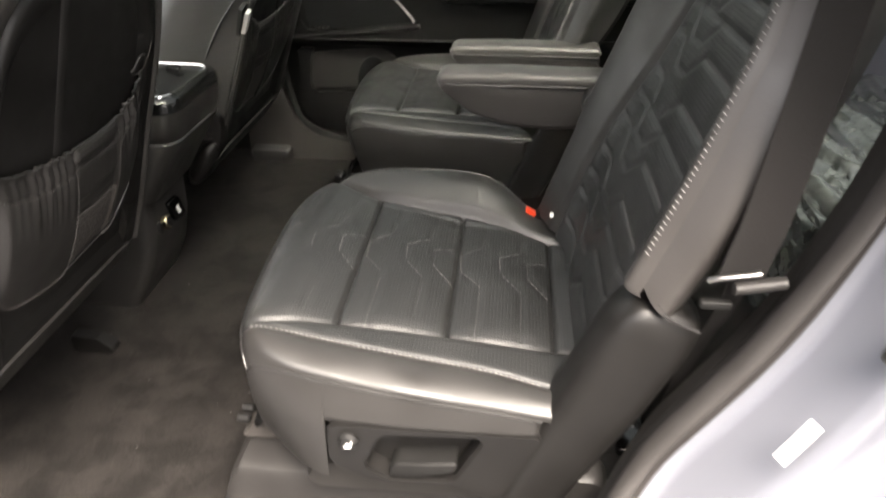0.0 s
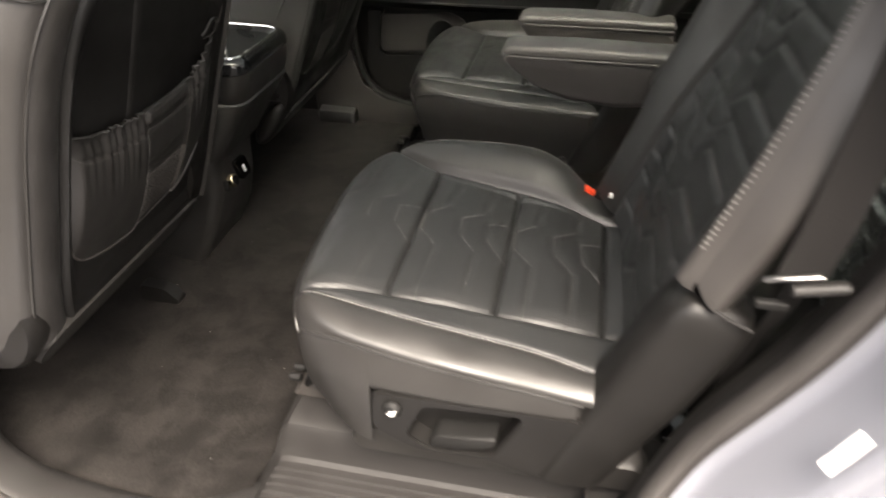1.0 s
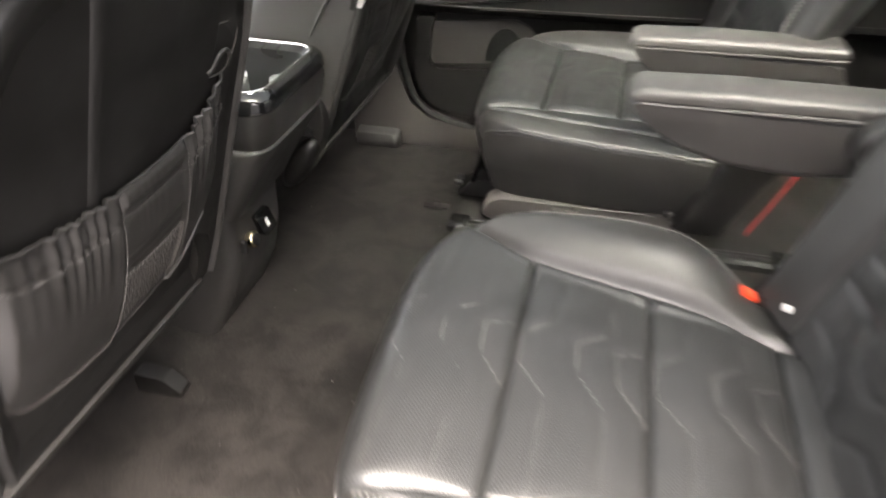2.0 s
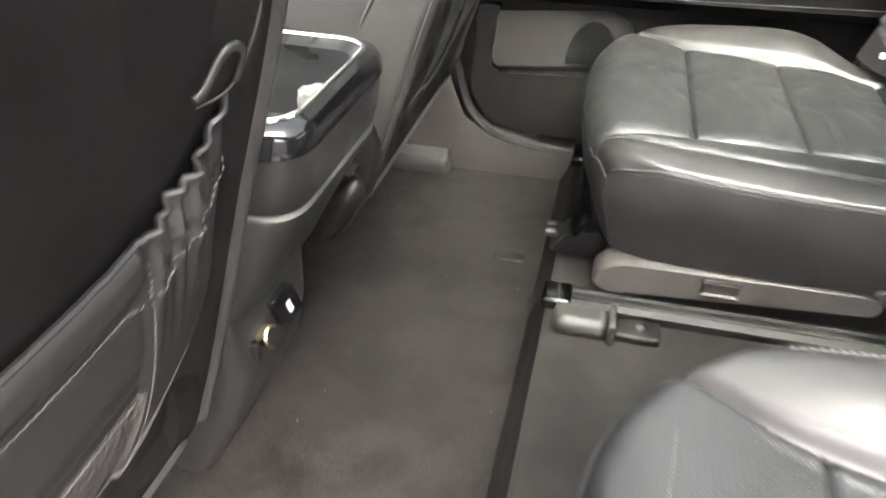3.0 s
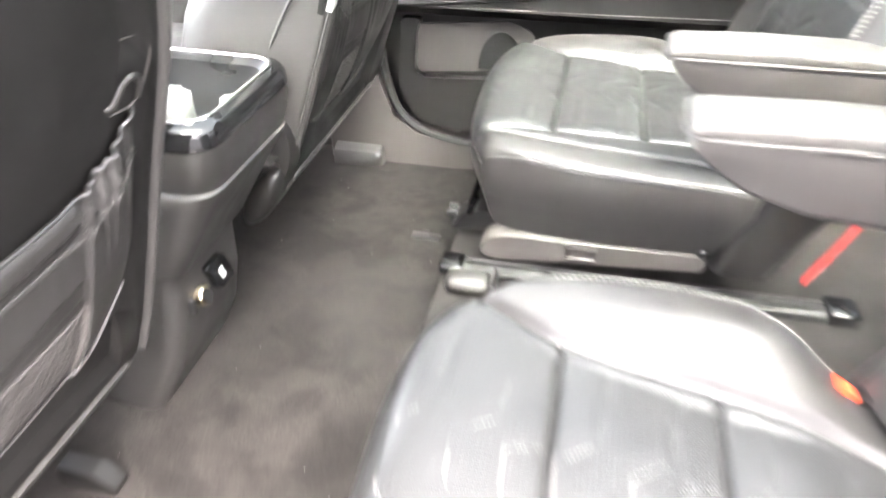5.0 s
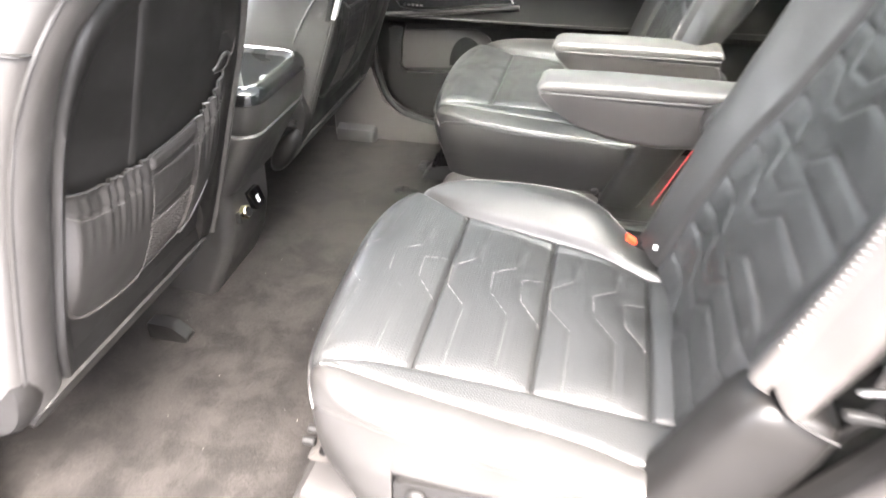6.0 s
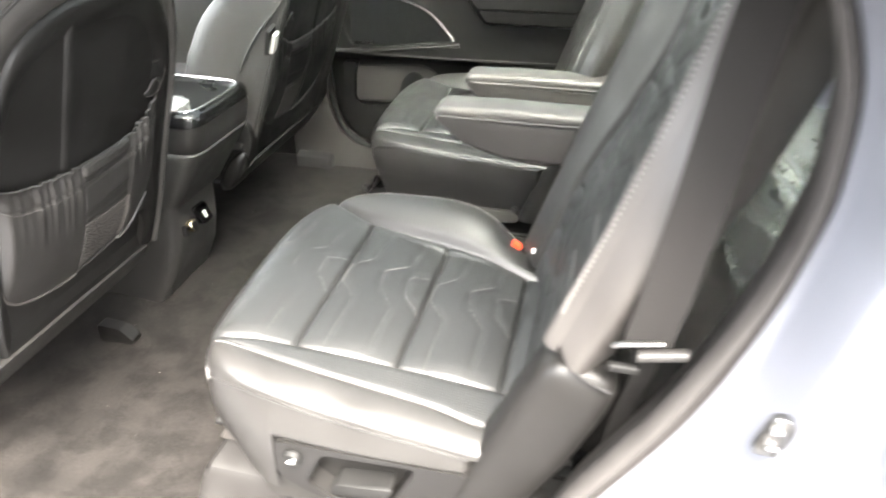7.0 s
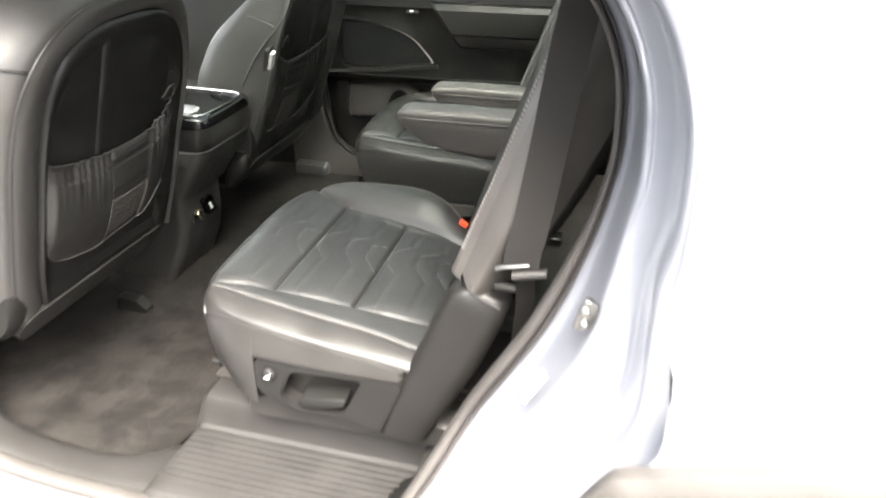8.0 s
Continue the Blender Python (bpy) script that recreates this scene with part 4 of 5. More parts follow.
def cushion_height(x, s, lines, valance_bolster=True):
    z = smooth_table(SEAT_TOP, x)
    seam_b = smooth_table(BOLSTER_SEAM, x)
    seam_i = smooth_table(INSERT_SEAM, x)
    seam_u = smooth_table(UPPER_SEAM, x)
    # the bolster on the aisle side
    if s > seam_b - 0.02:
        t = min(1.0, (s - seam_b + 0.02) / 0.085)
        rise = smooth_table([(-0.36, 0.006), (-0.28, 0.022), (-0.18, 0.045), (-0.05, 0.064), (0.0, 0.052), (0.04, 0.026), (0.07, 0.010), (0.15, 0.0)], x)
        z += (0.85 if valance_bolster else 0.6) * rise * math.sin(math.pi / 2 * t) ** 1.15
    # padding between the seams
    if seam_i < s < seam_b:
        edges = (-0.36,) + CROSS_SEAMS + (0.17,)
        for a, b in zip(edges, edges[1:]):
            if a <= x < b:
                swell = min(1.0, (s - seam_i) / 0.028, (seam_b - s) / 0.022)
                z += 0.008 * math.sin(math.pi * (x - a) / (b - a)) ** 0.7 * math.sin(math.pi / 2 * swell)
    if seam_u < s < seam_i:
        z += 0.003
    # grooves along seams
    def groove(d, depth, width):
        return depth * math.exp(-(d / width) ** 2)
    z -= groove(abs(s - seam_b), 0.010, 0.007)
    z -= groove(abs(s - seam_i), 0.0025, 0.005)
    z -= groove(abs(s - seam_u), 0.003, 0.004)
    if seam_i < s < seam_b:
        for c in CROSS_SEAMS:
            z -= groove(abs(x - c), 0.0048, 0.0034)
        near = min(to_line(x, s, ln) for ln in lines)
        z -= groove(near, 0.0022, 0.0030)
    # rounded outer edge
    d = min(x - smooth_table(SEAT_FRONT, s), smooth_table(SEAT_INNER, x) - s)
    for d, r in ((d, 0.030), (s - smooth_table(SEAT_OUTER, x), 0.005)):
        if d < r:
            d = max(d, 0.0)
            z -= r - math.sqrt(max(r * r - (r - d) ** 2, 0.0))
    if s < seam_u:
        # the outer roll: full in the middle, falling to its lower seam
        q = max(0.0, min(1.0, (seam_u - s) / max(seam_u - smooth_table(SEAT_OUTER, x), 0.02)))
        z += (0.0055 if valance_bolster else 0.0025) * math.sin(math.pi * q) - (0.010 if valance_bolster else 0.006) * q * q
    return z


def captain_seat(off_x, y_outer, label, arm_s, arm_x, arm_z, buckle_s, valance_on):
    """One leather captain seat with its base, backrest and armrest. arm_s: lateral place of the armrest."""
    side = 1
    seat = thing("captain_seat", label, "car seat", "second-row captain seats")
    def P(x, s, z):
        if not valance_on:  # the far cushion lies more level
            z -= 0.075 * (0.10 - max(-0.36, min(0.10, x))) * max(0.0, min(1.0, (z - 0.34) / 0.08)) * max(0.0, min(1.0, (0.60 - z) / 0.08))
        return Vector((x + off_x, y_outer + side * s, z))
    lines = jog_lines()

    # cushion: top skin, cut into its upholstery panels
    def stops(counts):
        """Shares 0..1 over several spans, closer together near the ends of each span."""
        out = []
        for k, c in enumerate(counts):
            for i in range(c):
                t = i / c
                out.append(k + t - 0.11 * math.sin(2 * math.pi * t))
        return out + [float(len(counts))]
    cols, rows_x = stops((16, 12, 58, 34)), stops((30, 34, 34, 18))
    nx, ns = len(rows_x) - 1, len(cols) - 1
    def between(knots, t):
        k = min(int(t), len(knots) - 2)
        return knots[k] + (knots[k + 1] - knots[k]) * (t - k)
    verts, index = [], {}
    for i in range(nx + 1):
        for j in range(ns + 1):
            guess = between((0.03, 0.075, 0.125, 0.46, 0.55), cols[j])
            x = between((smooth_table(SEAT_FRONT, guess),) + CROSS_SEAMS + (0.155 - (0.065 if valance_on else 0.045) * max(0.0, 1 - guess / 0.12),), rows_x[i])
            for _ in range(4):
                knots = [smooth_table(t, x) for t in (SEAT_OUTER, UPPER_SEAM, INSERT_SEAM, BOLSTER_SEAM, SEAT_INNER)]
                for k in range(4):
                    knots[k + 1] = max(knots[k + 1], knots[k] + 0.004)
                s = between(knots, cols[j])
                x = between((smooth_table(SEAT_FRONT, s),) + CROSS_SEAMS + (0.155 - (0.065 if valance_on else 0.045) * max(0.0, 1 - s / 0.12),), rows_x[i])
            index[i, j] = len(verts)
            verts.append((x, s, cushion_height(x, s, lines, valance_on)))
    groups = {}
    for i in range(nx):
        for j in range(ns):
            q = [index[i, j], index[i + 1, j], index[i + 1, j + 1], index[i, j + 1]]
            band = int((cols[j] + cols[j + 1]) / 2)
            key = ("outer_bolster", "side_panel", "insert%d" % int((rows_x[i] + rows_x[i + 1]) / 2), "inner_bolster")[band]
            groups.setdefault(key, []).append(q)
    world_verts = [P(*v) for v in verts]
    names = {"insert0": "cushion_insert", "insert1": "cushion_insert", "insert2": "cushion_insert", "insert3": "cushion_insert"}
    for key in sorted(groups):
        mats = LEATHER_HOLES if key.startswith("insert") or key == "side_panel" else LEATHER
        part(names.get(key, key), from_faces(world_verts, groups[key]), mats, seat, angle=60)

    # skirt: rings down from the edge of the top skin
    loop = [verts[index[i, 0]] for i in range(nx, 0, -1)] + [verts[index[0, j]] for j in range(ns)] + [verts[index[i, ns]] for i in range(nx + 1)]
    rings = []
    low = lambda x, s: smooth_table([(-0.37, 0.330), (-0.30, 0.315), (-0.22, 0.285), (-0.1, 0.275), (0.16, 0.275)], x)
    if not valance_on:
        low = lambda x, s: smooth_table([(-0.37, 0.298), (-0.30, 0.279), (-0.13, 0.279), (0.03, 0.280), (0.10, 0.284)], x)
    if valance_on:
        low = lambda x, s: 0.384 if s < 0.2 and x > -0.207 else smooth_table([(-0.37, 0.322), (-0.30, 0.302), (-0.22, 0.288), (-0.1, 0.283), (0.16, 0.283)], x)
    n = len(loop)
    outs = []
    for k, (x, s, z) in enumerate(loop):
        a, b = loop[max(k - 3, 0)], loop[min(k + 3, n - 1)]
        tx, ts = b[0] - a[0], b[1] - a[1]
        m = math.hypot(tx, ts) or 1
        outs.append((-ts / m, tx / m))
    cx, cs = -0.1, 0.28
    for f in [0.0, 0.012, 0.03] + [0.06 + 0.94 * k / 26 for k in range(27)]:
        ring = []
        for (x, s, z), (ox, os_) in zip(loop, outs):
            if (x - cx) * ox + (s - cs) * os_ < 0:
                ox, os_ = -ox, -os_
            zz = z + (low(x, s) - z) * f
            bulge = -0.002 * math.exp(-((f - 0.012) / 0.01) ** 2) + 0.004 * math.sin(math.pi * min(1, f * 1.1)) - 0.026 * f ** 1.6
            if valance_on and s < 0.10:  # the side swells outwards down to the valance
                w = max(0.0, min(1.0, (x + 0.345) / 0.14))
                w = w * w * (3 - 2 * w)
                d = (z - zz) / 0.17
                swell = 0.013 * math.sin(math.pi / 2 * min(1.0, d * 2.4)) - 0.004 * max(0.0, f - 0.85) / 0.15 * (x > -0.207)
                bulge = w * swell + (1 - w) * (0.004 * math.sin(math.pi * min(1, d * 1.1)) - 0.034 * d ** 1.6) - 0.002 * math.exp(-((f - 0.012) / 0.01) ** 2)
            tuck = 0.030 * max(0.0, min(1.0, (x - (0.055 if valance_on else 0.098)) / 0.015)) if s < 0.2 else 0.0
            ring.append(P(x + ox * bulge, s + os_ * bulge + tuck * min(1.0, f * 8), zz))
        rings.append(ring)
    part("cushion_skirt", loft(rings, closed=False), LEATHER, seat, angle=60)
    base = [P(x * 0.90 - 0.01, 0.28 + (s - 0.28) * 0.82, 0.0) for x, s, z in loop]
    rim = [Vector((p.x, p.y, 0.315)) for p in base]
    part("cushion_pan", loft([[Vector((p.x, p.y, 0.262)) for p in base], rim]), PLASTIC_BLACK, seat)

    # pale stitching
    edge = [P(x, s, z) for x, s, z in [v for v in [verts[index[i, 0]] for i in range(nx, 0, -1)] if v[0] < 0.064] + [verts[index[0, j]] for j in range(0, ns)]]
    part("piping", tube([p + Vector((0, 0, -0.0010)) for p in edge[::2]], 0.0024, 6), LEATHER, seat)
    inner_edge = [P(x, s - 0.012, cushion_height(x, s - 0.012, lines, valance_on)) for x, s, z in [verts[index[i, ns]] for i in range(6, nx - 18)]]
    upper = []
    for k in range(60):
        x = -0.315 + 0.382 * k / 59
        s = smooth_table(UPPER_SEAM, x)
        upper.append(P(x, s - 0.004, cushion_height(x, s - 0.004, lines, valance_on)))
    rows = [[p + Vector((0, -side * 0.001, -0.0035)) for p in edge], upper, inner_edge]
    for row in rows:
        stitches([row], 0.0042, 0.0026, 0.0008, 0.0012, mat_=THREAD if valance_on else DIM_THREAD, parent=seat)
    fine = []
    for ln in lines:
        pts = resample([(x, s, 0) for x, s in ln], 0.004)
        fine.append([P(p.x, p.y, cushion_height(p.x, p.y, lines, valance_on)) for p in pts if smooth_table(INSERT_SEAM, p.x) + 0.004 < p.y < smooth_table(BOLSTER_SEAM, p.x) - 0.006 and p.x > -0.34])
    within = lambda row, lo, hi: [p for p in row if lo <= p.y - y_outer <= hi]
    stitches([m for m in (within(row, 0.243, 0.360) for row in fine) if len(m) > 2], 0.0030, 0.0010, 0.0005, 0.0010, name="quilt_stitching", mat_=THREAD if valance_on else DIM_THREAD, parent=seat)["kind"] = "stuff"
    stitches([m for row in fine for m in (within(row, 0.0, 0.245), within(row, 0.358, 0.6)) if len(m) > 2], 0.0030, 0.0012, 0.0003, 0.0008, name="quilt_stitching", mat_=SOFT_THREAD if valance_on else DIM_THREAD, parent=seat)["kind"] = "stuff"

    if valance_on:
        # plastic side valance with the switch and the lever recess
        out = rounded([(-0.203, 0.388), (-0.206, 0.318), (-0.150, 0.288), (-0.05, 0.290), (0.018, 0.268), (0.066, 0.390), (-0.05, 0.390)], 0.016)
        hole = rounded([(-0.136, 0.372), (-0.007, 0.378), (-0.046, 0.300), (-0.130, 0.296), (-0.160, 0.318)], 0.014)
        y0, y1 = 0.004, 0.050
        bm = bmesh.new()
        def ring_of(o, s):
            return [bm.verts.new(P(x, s, z)) for x, z in o]
        front_o, back_o, front_h, back_h = ring_of(out, y0 + 0.004), ring_of(out, y1), ring_of(hole, y0 + 0.004), ring_of(hole, y1 - 0.012)
        for ra, rb in ((front_o, back_o), (front_h, back_h)):
            for i in range(len(ra)):
                j = (i + 1) % len(ra)
                bm.faces.new((ra[i], ra[j], rb[j], rb[i]))
        edges = [bm.edges.get((front_o[i], front_o[(i + 1) % len(front_o)])) for i in range(len(front_o))]
        edges += [bm.edges.get((front_h[i], front_h[(i + 1) % len(front_h)])) for i in range(len(front_h))]
        bmesh.ops.triangle_fill(bm, use_beauty=True, edges=edges)
        bm.faces.new(back_h)
        bmesh.ops.bevel(bm, geom=[e for e in edges if e.is_valid], offset=0.003, segments=2, affect="EDGES")
        valance = part("side_valance", bm, PLASTIC_DARK, seat)
        c = P(-0.176, 0.003, 0.362)
        c0 = P(-0.176, 0.010, 0.362)
        part("switch_ring", cylinder(c0, c + Vector((0, -side * 0.0005, 0)), 0.0135, 24, bevel=0.002), PLASTIC_BLACK, valance)
        part("switch_button", cylinder(c0, c + Vector((0, -side * 0.003, 0)), 0.0115, 24, bevel=0.002), PLASTIC_BLACK, valance, "round black button with a white seat symbol")
        for dx0, dz0, dx1, dz1 in ((-0.005, -0.004, 0.003, -0.004), (0.003, -0.004, 0.006, 0.006), (-0.002, 0.0005, 0.004, 0.001)):
            part("symbol", tube([c + Vector((dx0, -side * 0.0035, dz0)), c + Vector((dx1, -side * 0.0035, dz1))], 0.0009, 6), WHITE, valance)
        lever = rounded([(-0.128, 0.311), (-0.120, 0.324), (-0.085, 0.327), (-0.038, 0.334), (-0.042, 0.317), (-0.085, 0.303), (-0.126, 0.300)], 0.007)
        ringa = [[P(x, s, z) for x, z in lever] for s in (0.045, 0.014, 0.009)]
        mid = [P(-0.083 + (x + 0.083) * 0.95, 0.007, 0.321 + (z - 0.321) * 0.85) for x, z in lever]
        part("lever", loft(ringa + [mid]), PLASTIC_BLACK, valance, "grained black lever")

    # recliner cover between cushion and backrest: a rounded bar that climbs from the base to the backrest hem
    spine = [(0.056, 0.268, 0.045, 0.088), (0.080, 0.330, 0.046, 0.086), (0.106, 0.385, 0.047, 0.080), (0.133, 0.440, 0.048, 0.070), (0.155, 0.495, 0.048, 0.062), (0.170, 0.532, 0.047, 0.056), (0.180, 0.556, 0.044, 0.050), (0.185, 0.569, 0.037, 0.040), (0.188, 0.575, 0.020, 0.020)]
    for outer, way, deep in ((0.008, 1, 0.088), (0.535, -1, 0.05)):
        rings = []
        shift = 0.045 if way > 0 and not valance_on else 0.0
        for k, (x, z, half, _) in enumerate(spine):
            x += shift
            tilt = 0.0 if k < 1 else -0.26
            ring = []
            for q in range(28):
                a = 2 * math.pi * q / 28
                ca, sa = math.cos(a), math.sin(a)
                ex = half * math.copysign(abs(ca) ** 0.55, ca)
                es = deep / 2 * math.copysign(abs(sa) ** 0.55, sa) * (1.0 if k < 6 else 0.9 - 0.15 * (k - 6))
                ring.append(P(x + ex, outer + way * (deep / 2 + es), z + ex * tilt))
            rings.append(ring)
        part("recliner_cover", loft(rings), PLASTIC_DARK, seat, angle=70)

    # backrest
    hinge = Vector((0.168, 0.585))
    up, fwd = Vector((0.332, 0.9433)), Vector((-0.9433, 0.332))
    def B(h, s, n):
        q = hinge + up * h + fwd * n
        return P(q.x, s, q.y)
    s_out = lambda h: smooth_table([(-0.2, 0.035), (0.0, 0.030), (0.12, 0.038), (0.245, 0.062), (0.35, 0.098), (0.45, 0.120), (0.55, 0.15)], h)
    s_in = lambda h: 0.565 - smooth_table([(-0.2, 0.045), (0.0, 0.040), (0.12, 0.036), (0.245, 0.040), (0.35, 0.056), (0.45, 0.078), (0.55, 0.11)], h)
    def front(h, u):
        """Depth of the front face at height h and share u of the width; bolsters stand proud of the middle."""
        a, b = 1 - min(1.0, u / 0.16), 1 - min(1.0, (1 - u) / 0.32)
        wing = max(a * 0.9, b)
        n = 0.006 + max(0.034 * (0.81 * a * a * (3 - 1.8 * a)), 0.052 * b * b * (3 - 2 * b)) - 0.014 * max(0.0, b - 0.85) / 0.15
        n += 0.010 * math.sin(math.pi * max(0, min(1, (h + 0.15) / 0.3))) * (1 - wing)
        return n
    edge_in = lambda h: smooth_table([(-0.2, 0.82), (0.02, 0.80), (0.16, 0.76), (0.27, 0.735), (0.38, 0.77), (0.46, 0.82), (0.56, 0.84)], h)
    grooves, dashes = [], []
    share = lambda w: (w - 0.03) / 0.505
    for low_edge in (-0.170, -0.030, 0.110, 0.250, 0.390):
        for off in (0.037, 0.096):
            grooves.append([(low_edge + off + dh, share(w)) for w, dh in JOG])
            dashes += [[(low_edge + off, share(0.115)), (low_edge + off + 0.002, share(0.240))], [(low_edge + off, share(0.362)), (low_edge + off + 0.012, share(0.47))]]
        grooves.append([(low_edge + 0.14 + dh, share(w)) for w, dh in HALF])
        grooves.append([(low_edge + 0.14, share(0.09)), (low_edge + 0.14, share(0.49))])
    scaled = [[(p, q * 0.5) for p, q in ln] for ln in grooves]
    dents = [(min(p[0] for p in ln) - 0.02, max(p[0] for p in ln) + 0.02, ln) for ln in scaled]
    def recess(h, u):
        """The smooth hollow high in the middle, pointed at its foot."""
        w = smooth_table([(0.325, 0.0), (0.345, 0.05), (0.38, 0.11), (0.43, 0.145), (0.48, 0.14), (0.52, 0.10)], h)
        d = abs(u - 0.44 + 0.25 * max(0.0, h - 0.33)) * 0.5 - w * 0.5
        return 0.0 if h < 0.325 else max(0.0, min(1.0, -d / 0.010 + 0.3))
    def skin(h, u):
        n = front(h, u)
        mid = edge_in(h)
        n -= 0.007 * math.exp(-((u - mid) / 0.012) ** 2)
        if u < mid:
            hollow = recess(h, u)
            fade = max(0.0, min(1.0, (u - 0.10) / 0.05)) * max(0.0, min(1.0, (mid - u) / 0.04))
            near = min((to_line(h, u * 0.5, ln) for lo, hi, ln in dents if lo < h < hi), default=9.0)
            n -= fade * (1 - hollow) * 0.0026 * math.exp(-(near / 0.0048) ** 2)
            n -= 0.009 * hollow * hollow * (3 - 2 * hollow)
        if 0.02 < u < 0.14:
            n -= 0.0035 * math.exp(-((h - 0.248 + 0.10 * u) / 0.004) ** 2)
        n -= 0.0035 * math.exp(-((u - 0.034) / 0.006) ** 2)
        cut = min(u, 1 - u) * (s_in(h) - s_out(h))
        if cut < 0.022:
            n -= 0.022 - math.sqrt(max(0.0, 0.022 ** 2 - (0.022 - cut) ** 2))
        if h < 0.0 and u < 0.2:
            n -= 0.03 * min(1.0, -h / 0.03) * (1 - u / 0.2)
        return n - 6.0 * max(0.0, h - 0.50) ** 2
    nh, nu = 210, 170
    verts, idx = [], {}
    for i in range(nh + 1):
        h = -0.17 + 0.73 * i / nh
        a, b = s_out(h), s_in(h)
        for j in range(nu + 1):
            idx[i, j] = len(verts)
            verts.append(B(h, a + (b - a) * j / nu, skin(h, j / nu)))
    groups = {}
    for i in range(nh):
        h = -0.17 + 0.73 * (i + 0.5) / nh
        for j in range(nu):
            u = (j + 0.5) / nu
            key = "backrest_edge" if u < 0.034 else "backrest_insert" if u < edge_in(h) else "backrest_bolster"
            if (u > 0.06 and u < 0.94) or h > -0.002:
                groups.setdefault(key, []).append([idx[i, j], idx[i + 1, j], idx[i + 1, j + 1], idx[i, j + 1]])
    for key, faces in groups.items():
        part(key, from_faces(verts, faces), {"backrest_insert": LEATHER_BACK, "backrest_edge": LEATHER_GREY if valance_on else LEATHER}.get(key, LEATHER), seat, angle=60)
    side_back = lambda h: smooth_table([(0.0, -0.050), (0.05, -0.058), (0.12, -0.072), (0.22, -0.083), (0.37, -0.096), (0.56, -0.104)], h)
    for flip in (False, True):
        rows_ = []
        for q in range(15):
            t = q / 14
            h0 = 0.002 - 0.010 * math.sin(math.pi / 2 * t) + 0.008 * max(0.0, 1 - t / 0.3) ** 2
            ring = []
            for i in range(91):
                h = h0 + (0.56 - h0) * i / 90
                s = s_in(h) if flip else s_out(h)
                edge_n = front(h, 0.0) - 0.022 - 6.0 * max(0.0, h - 0.50) ** 2
                bulge = 0.021 * math.sin(math.pi / 2 * min(1.0, t / 0.42)) - 0.055 * (max(0.0, t - 0.36) / 0.64) ** 1.4
                ring.append(B(h, s + (bulge if flip else -bulge), edge_n + (side_back(h) - edge_n) * t))
            rows_.append(ring)
        part("backrest_side", loft(rows_, closed=False), LEATHER_GREY if valance_on else LEATHER, seat, "smooth leather side of the backrest", angle=60)
    # stitched seam of the side and the rear shell
    for flip in (False, True):
        bm = bmesh.new()
        for k in range(79):
            h = 0.045 + 0.0062 * k
            for q, lean in ((0.0, 0.0012),):
                us = (0.0075, 0.0145)
                w = s_in(h) - s_out(h)
                ends = [B(h + q + lean * e, (s_in(h) - u * w) if flip else (s_out(h) + u * w), skin(h, 1 - u if flip else u) + 0.0008) for e, u in enumerate(us)]
                d = (ends[1] - ends[0]).normalized()
                up_v = Vector((up.x, 0, up.y)) * 0.0006
                nrm = Vector((fwd.x, -0.6, fwd.y)) * 0.0005
                vs = [[bm.verts.new(p + v) for v in (up_v, nrm, -up_v, -nrm)] for p in ends]
                for i in range(4):
                    bm.faces.new((vs[0][i], vs[0][(i + 1) % 4], vs[1][(i + 1) % 4], vs[1][i]))
        part("seam_stitching", bm, THREAD, seat)
    facing = Vector((fwd.x, 0, fwd.y))
    bands = []
    for ln in dashes:
        (h0, u0), (h1, u1) = ln
        row = []
        for k in range(41):
            h, u = h0 + (h1 - h0) * k / 40, u0 + (u1 - u0) * k / 40
            if 0.14 < u < edge_in(h) - 0.03 and -0.05 < h < 0.5 and recess(h, u) == 0:
                row.append(B(h, s_out(h) + (s_in(h) - s_out(h)) * u, skin(h, u)))
        if len(row) > 3:
            bands.append(row)
    ladder(bands, (up.x, 0, up.y), facing, mat_=DIM_THREAD, parent=seat)["kind"] = "stuff"
    hem = [B(0.003 - 0.010 * math.sin(math.pi * 0.5 * t / 20) + 0.008 * max(0.0, 1 - t / 6) ** 2, s_out(0.0) - 0.0215 * math.sin(math.pi / 2 * min(1.0, t / 8.4)), 0.012 - 0.064 * t / 20) for t in range(21)]
    part("piping", tube(hem, 0.0016, 6), LEATHER, seat)
    stitches([[p + Vector((0, -side * 0.002, 0.004)) for p in hem]], 0.003, 0.002, 0.0006, 0.0004, flat=(0, -side, 0), mat_=DARK_THREAD, parent=seat)
    rings = []
    for k in range(25):
        h = -0.20 + 0.76 * k / 24
        hh = max(h, 0.0)
        a, b = s_out(hh) + 0.028, s_in(hh) - 0.028
        q, e = side_back(hh), 0.02 * max(0, h - 0.3)
        if h < -0.02:
            a, b = a + 0.03, b - 0.03
        ring = [(a + 0.006, q + 0.004), (a + 0.010, q - 0.002), (a + 0.034, q - 0.010), (a + 0.065, q - 0.021 + e), (a + 0.12, q - 0.030 + e)]
        rings.append([B(h, s, n) for s, n in ring] + [B(h, a + b - s, n) for s, n in reversed(ring)])
    part("back_shell", loft(rings), CARPET_DARK, seat, "black carpeted rear of the backrest")
    cap = []
    for k in range(9):
        t = k / 8
        cap.append([B(0.56 + 0.02 * math.sin(math.pi * t), s_out(0.56) + (s_in(0.56) - s_out(0.56)) * j / 20, front(0.56, j / 20) - 0.0216 + (-0.085 - front(0.56, j / 20)) * t) for j in range(21)])
    part("backrest_top", loft(cap, closed=False), LEATHER, seat, angle=60)

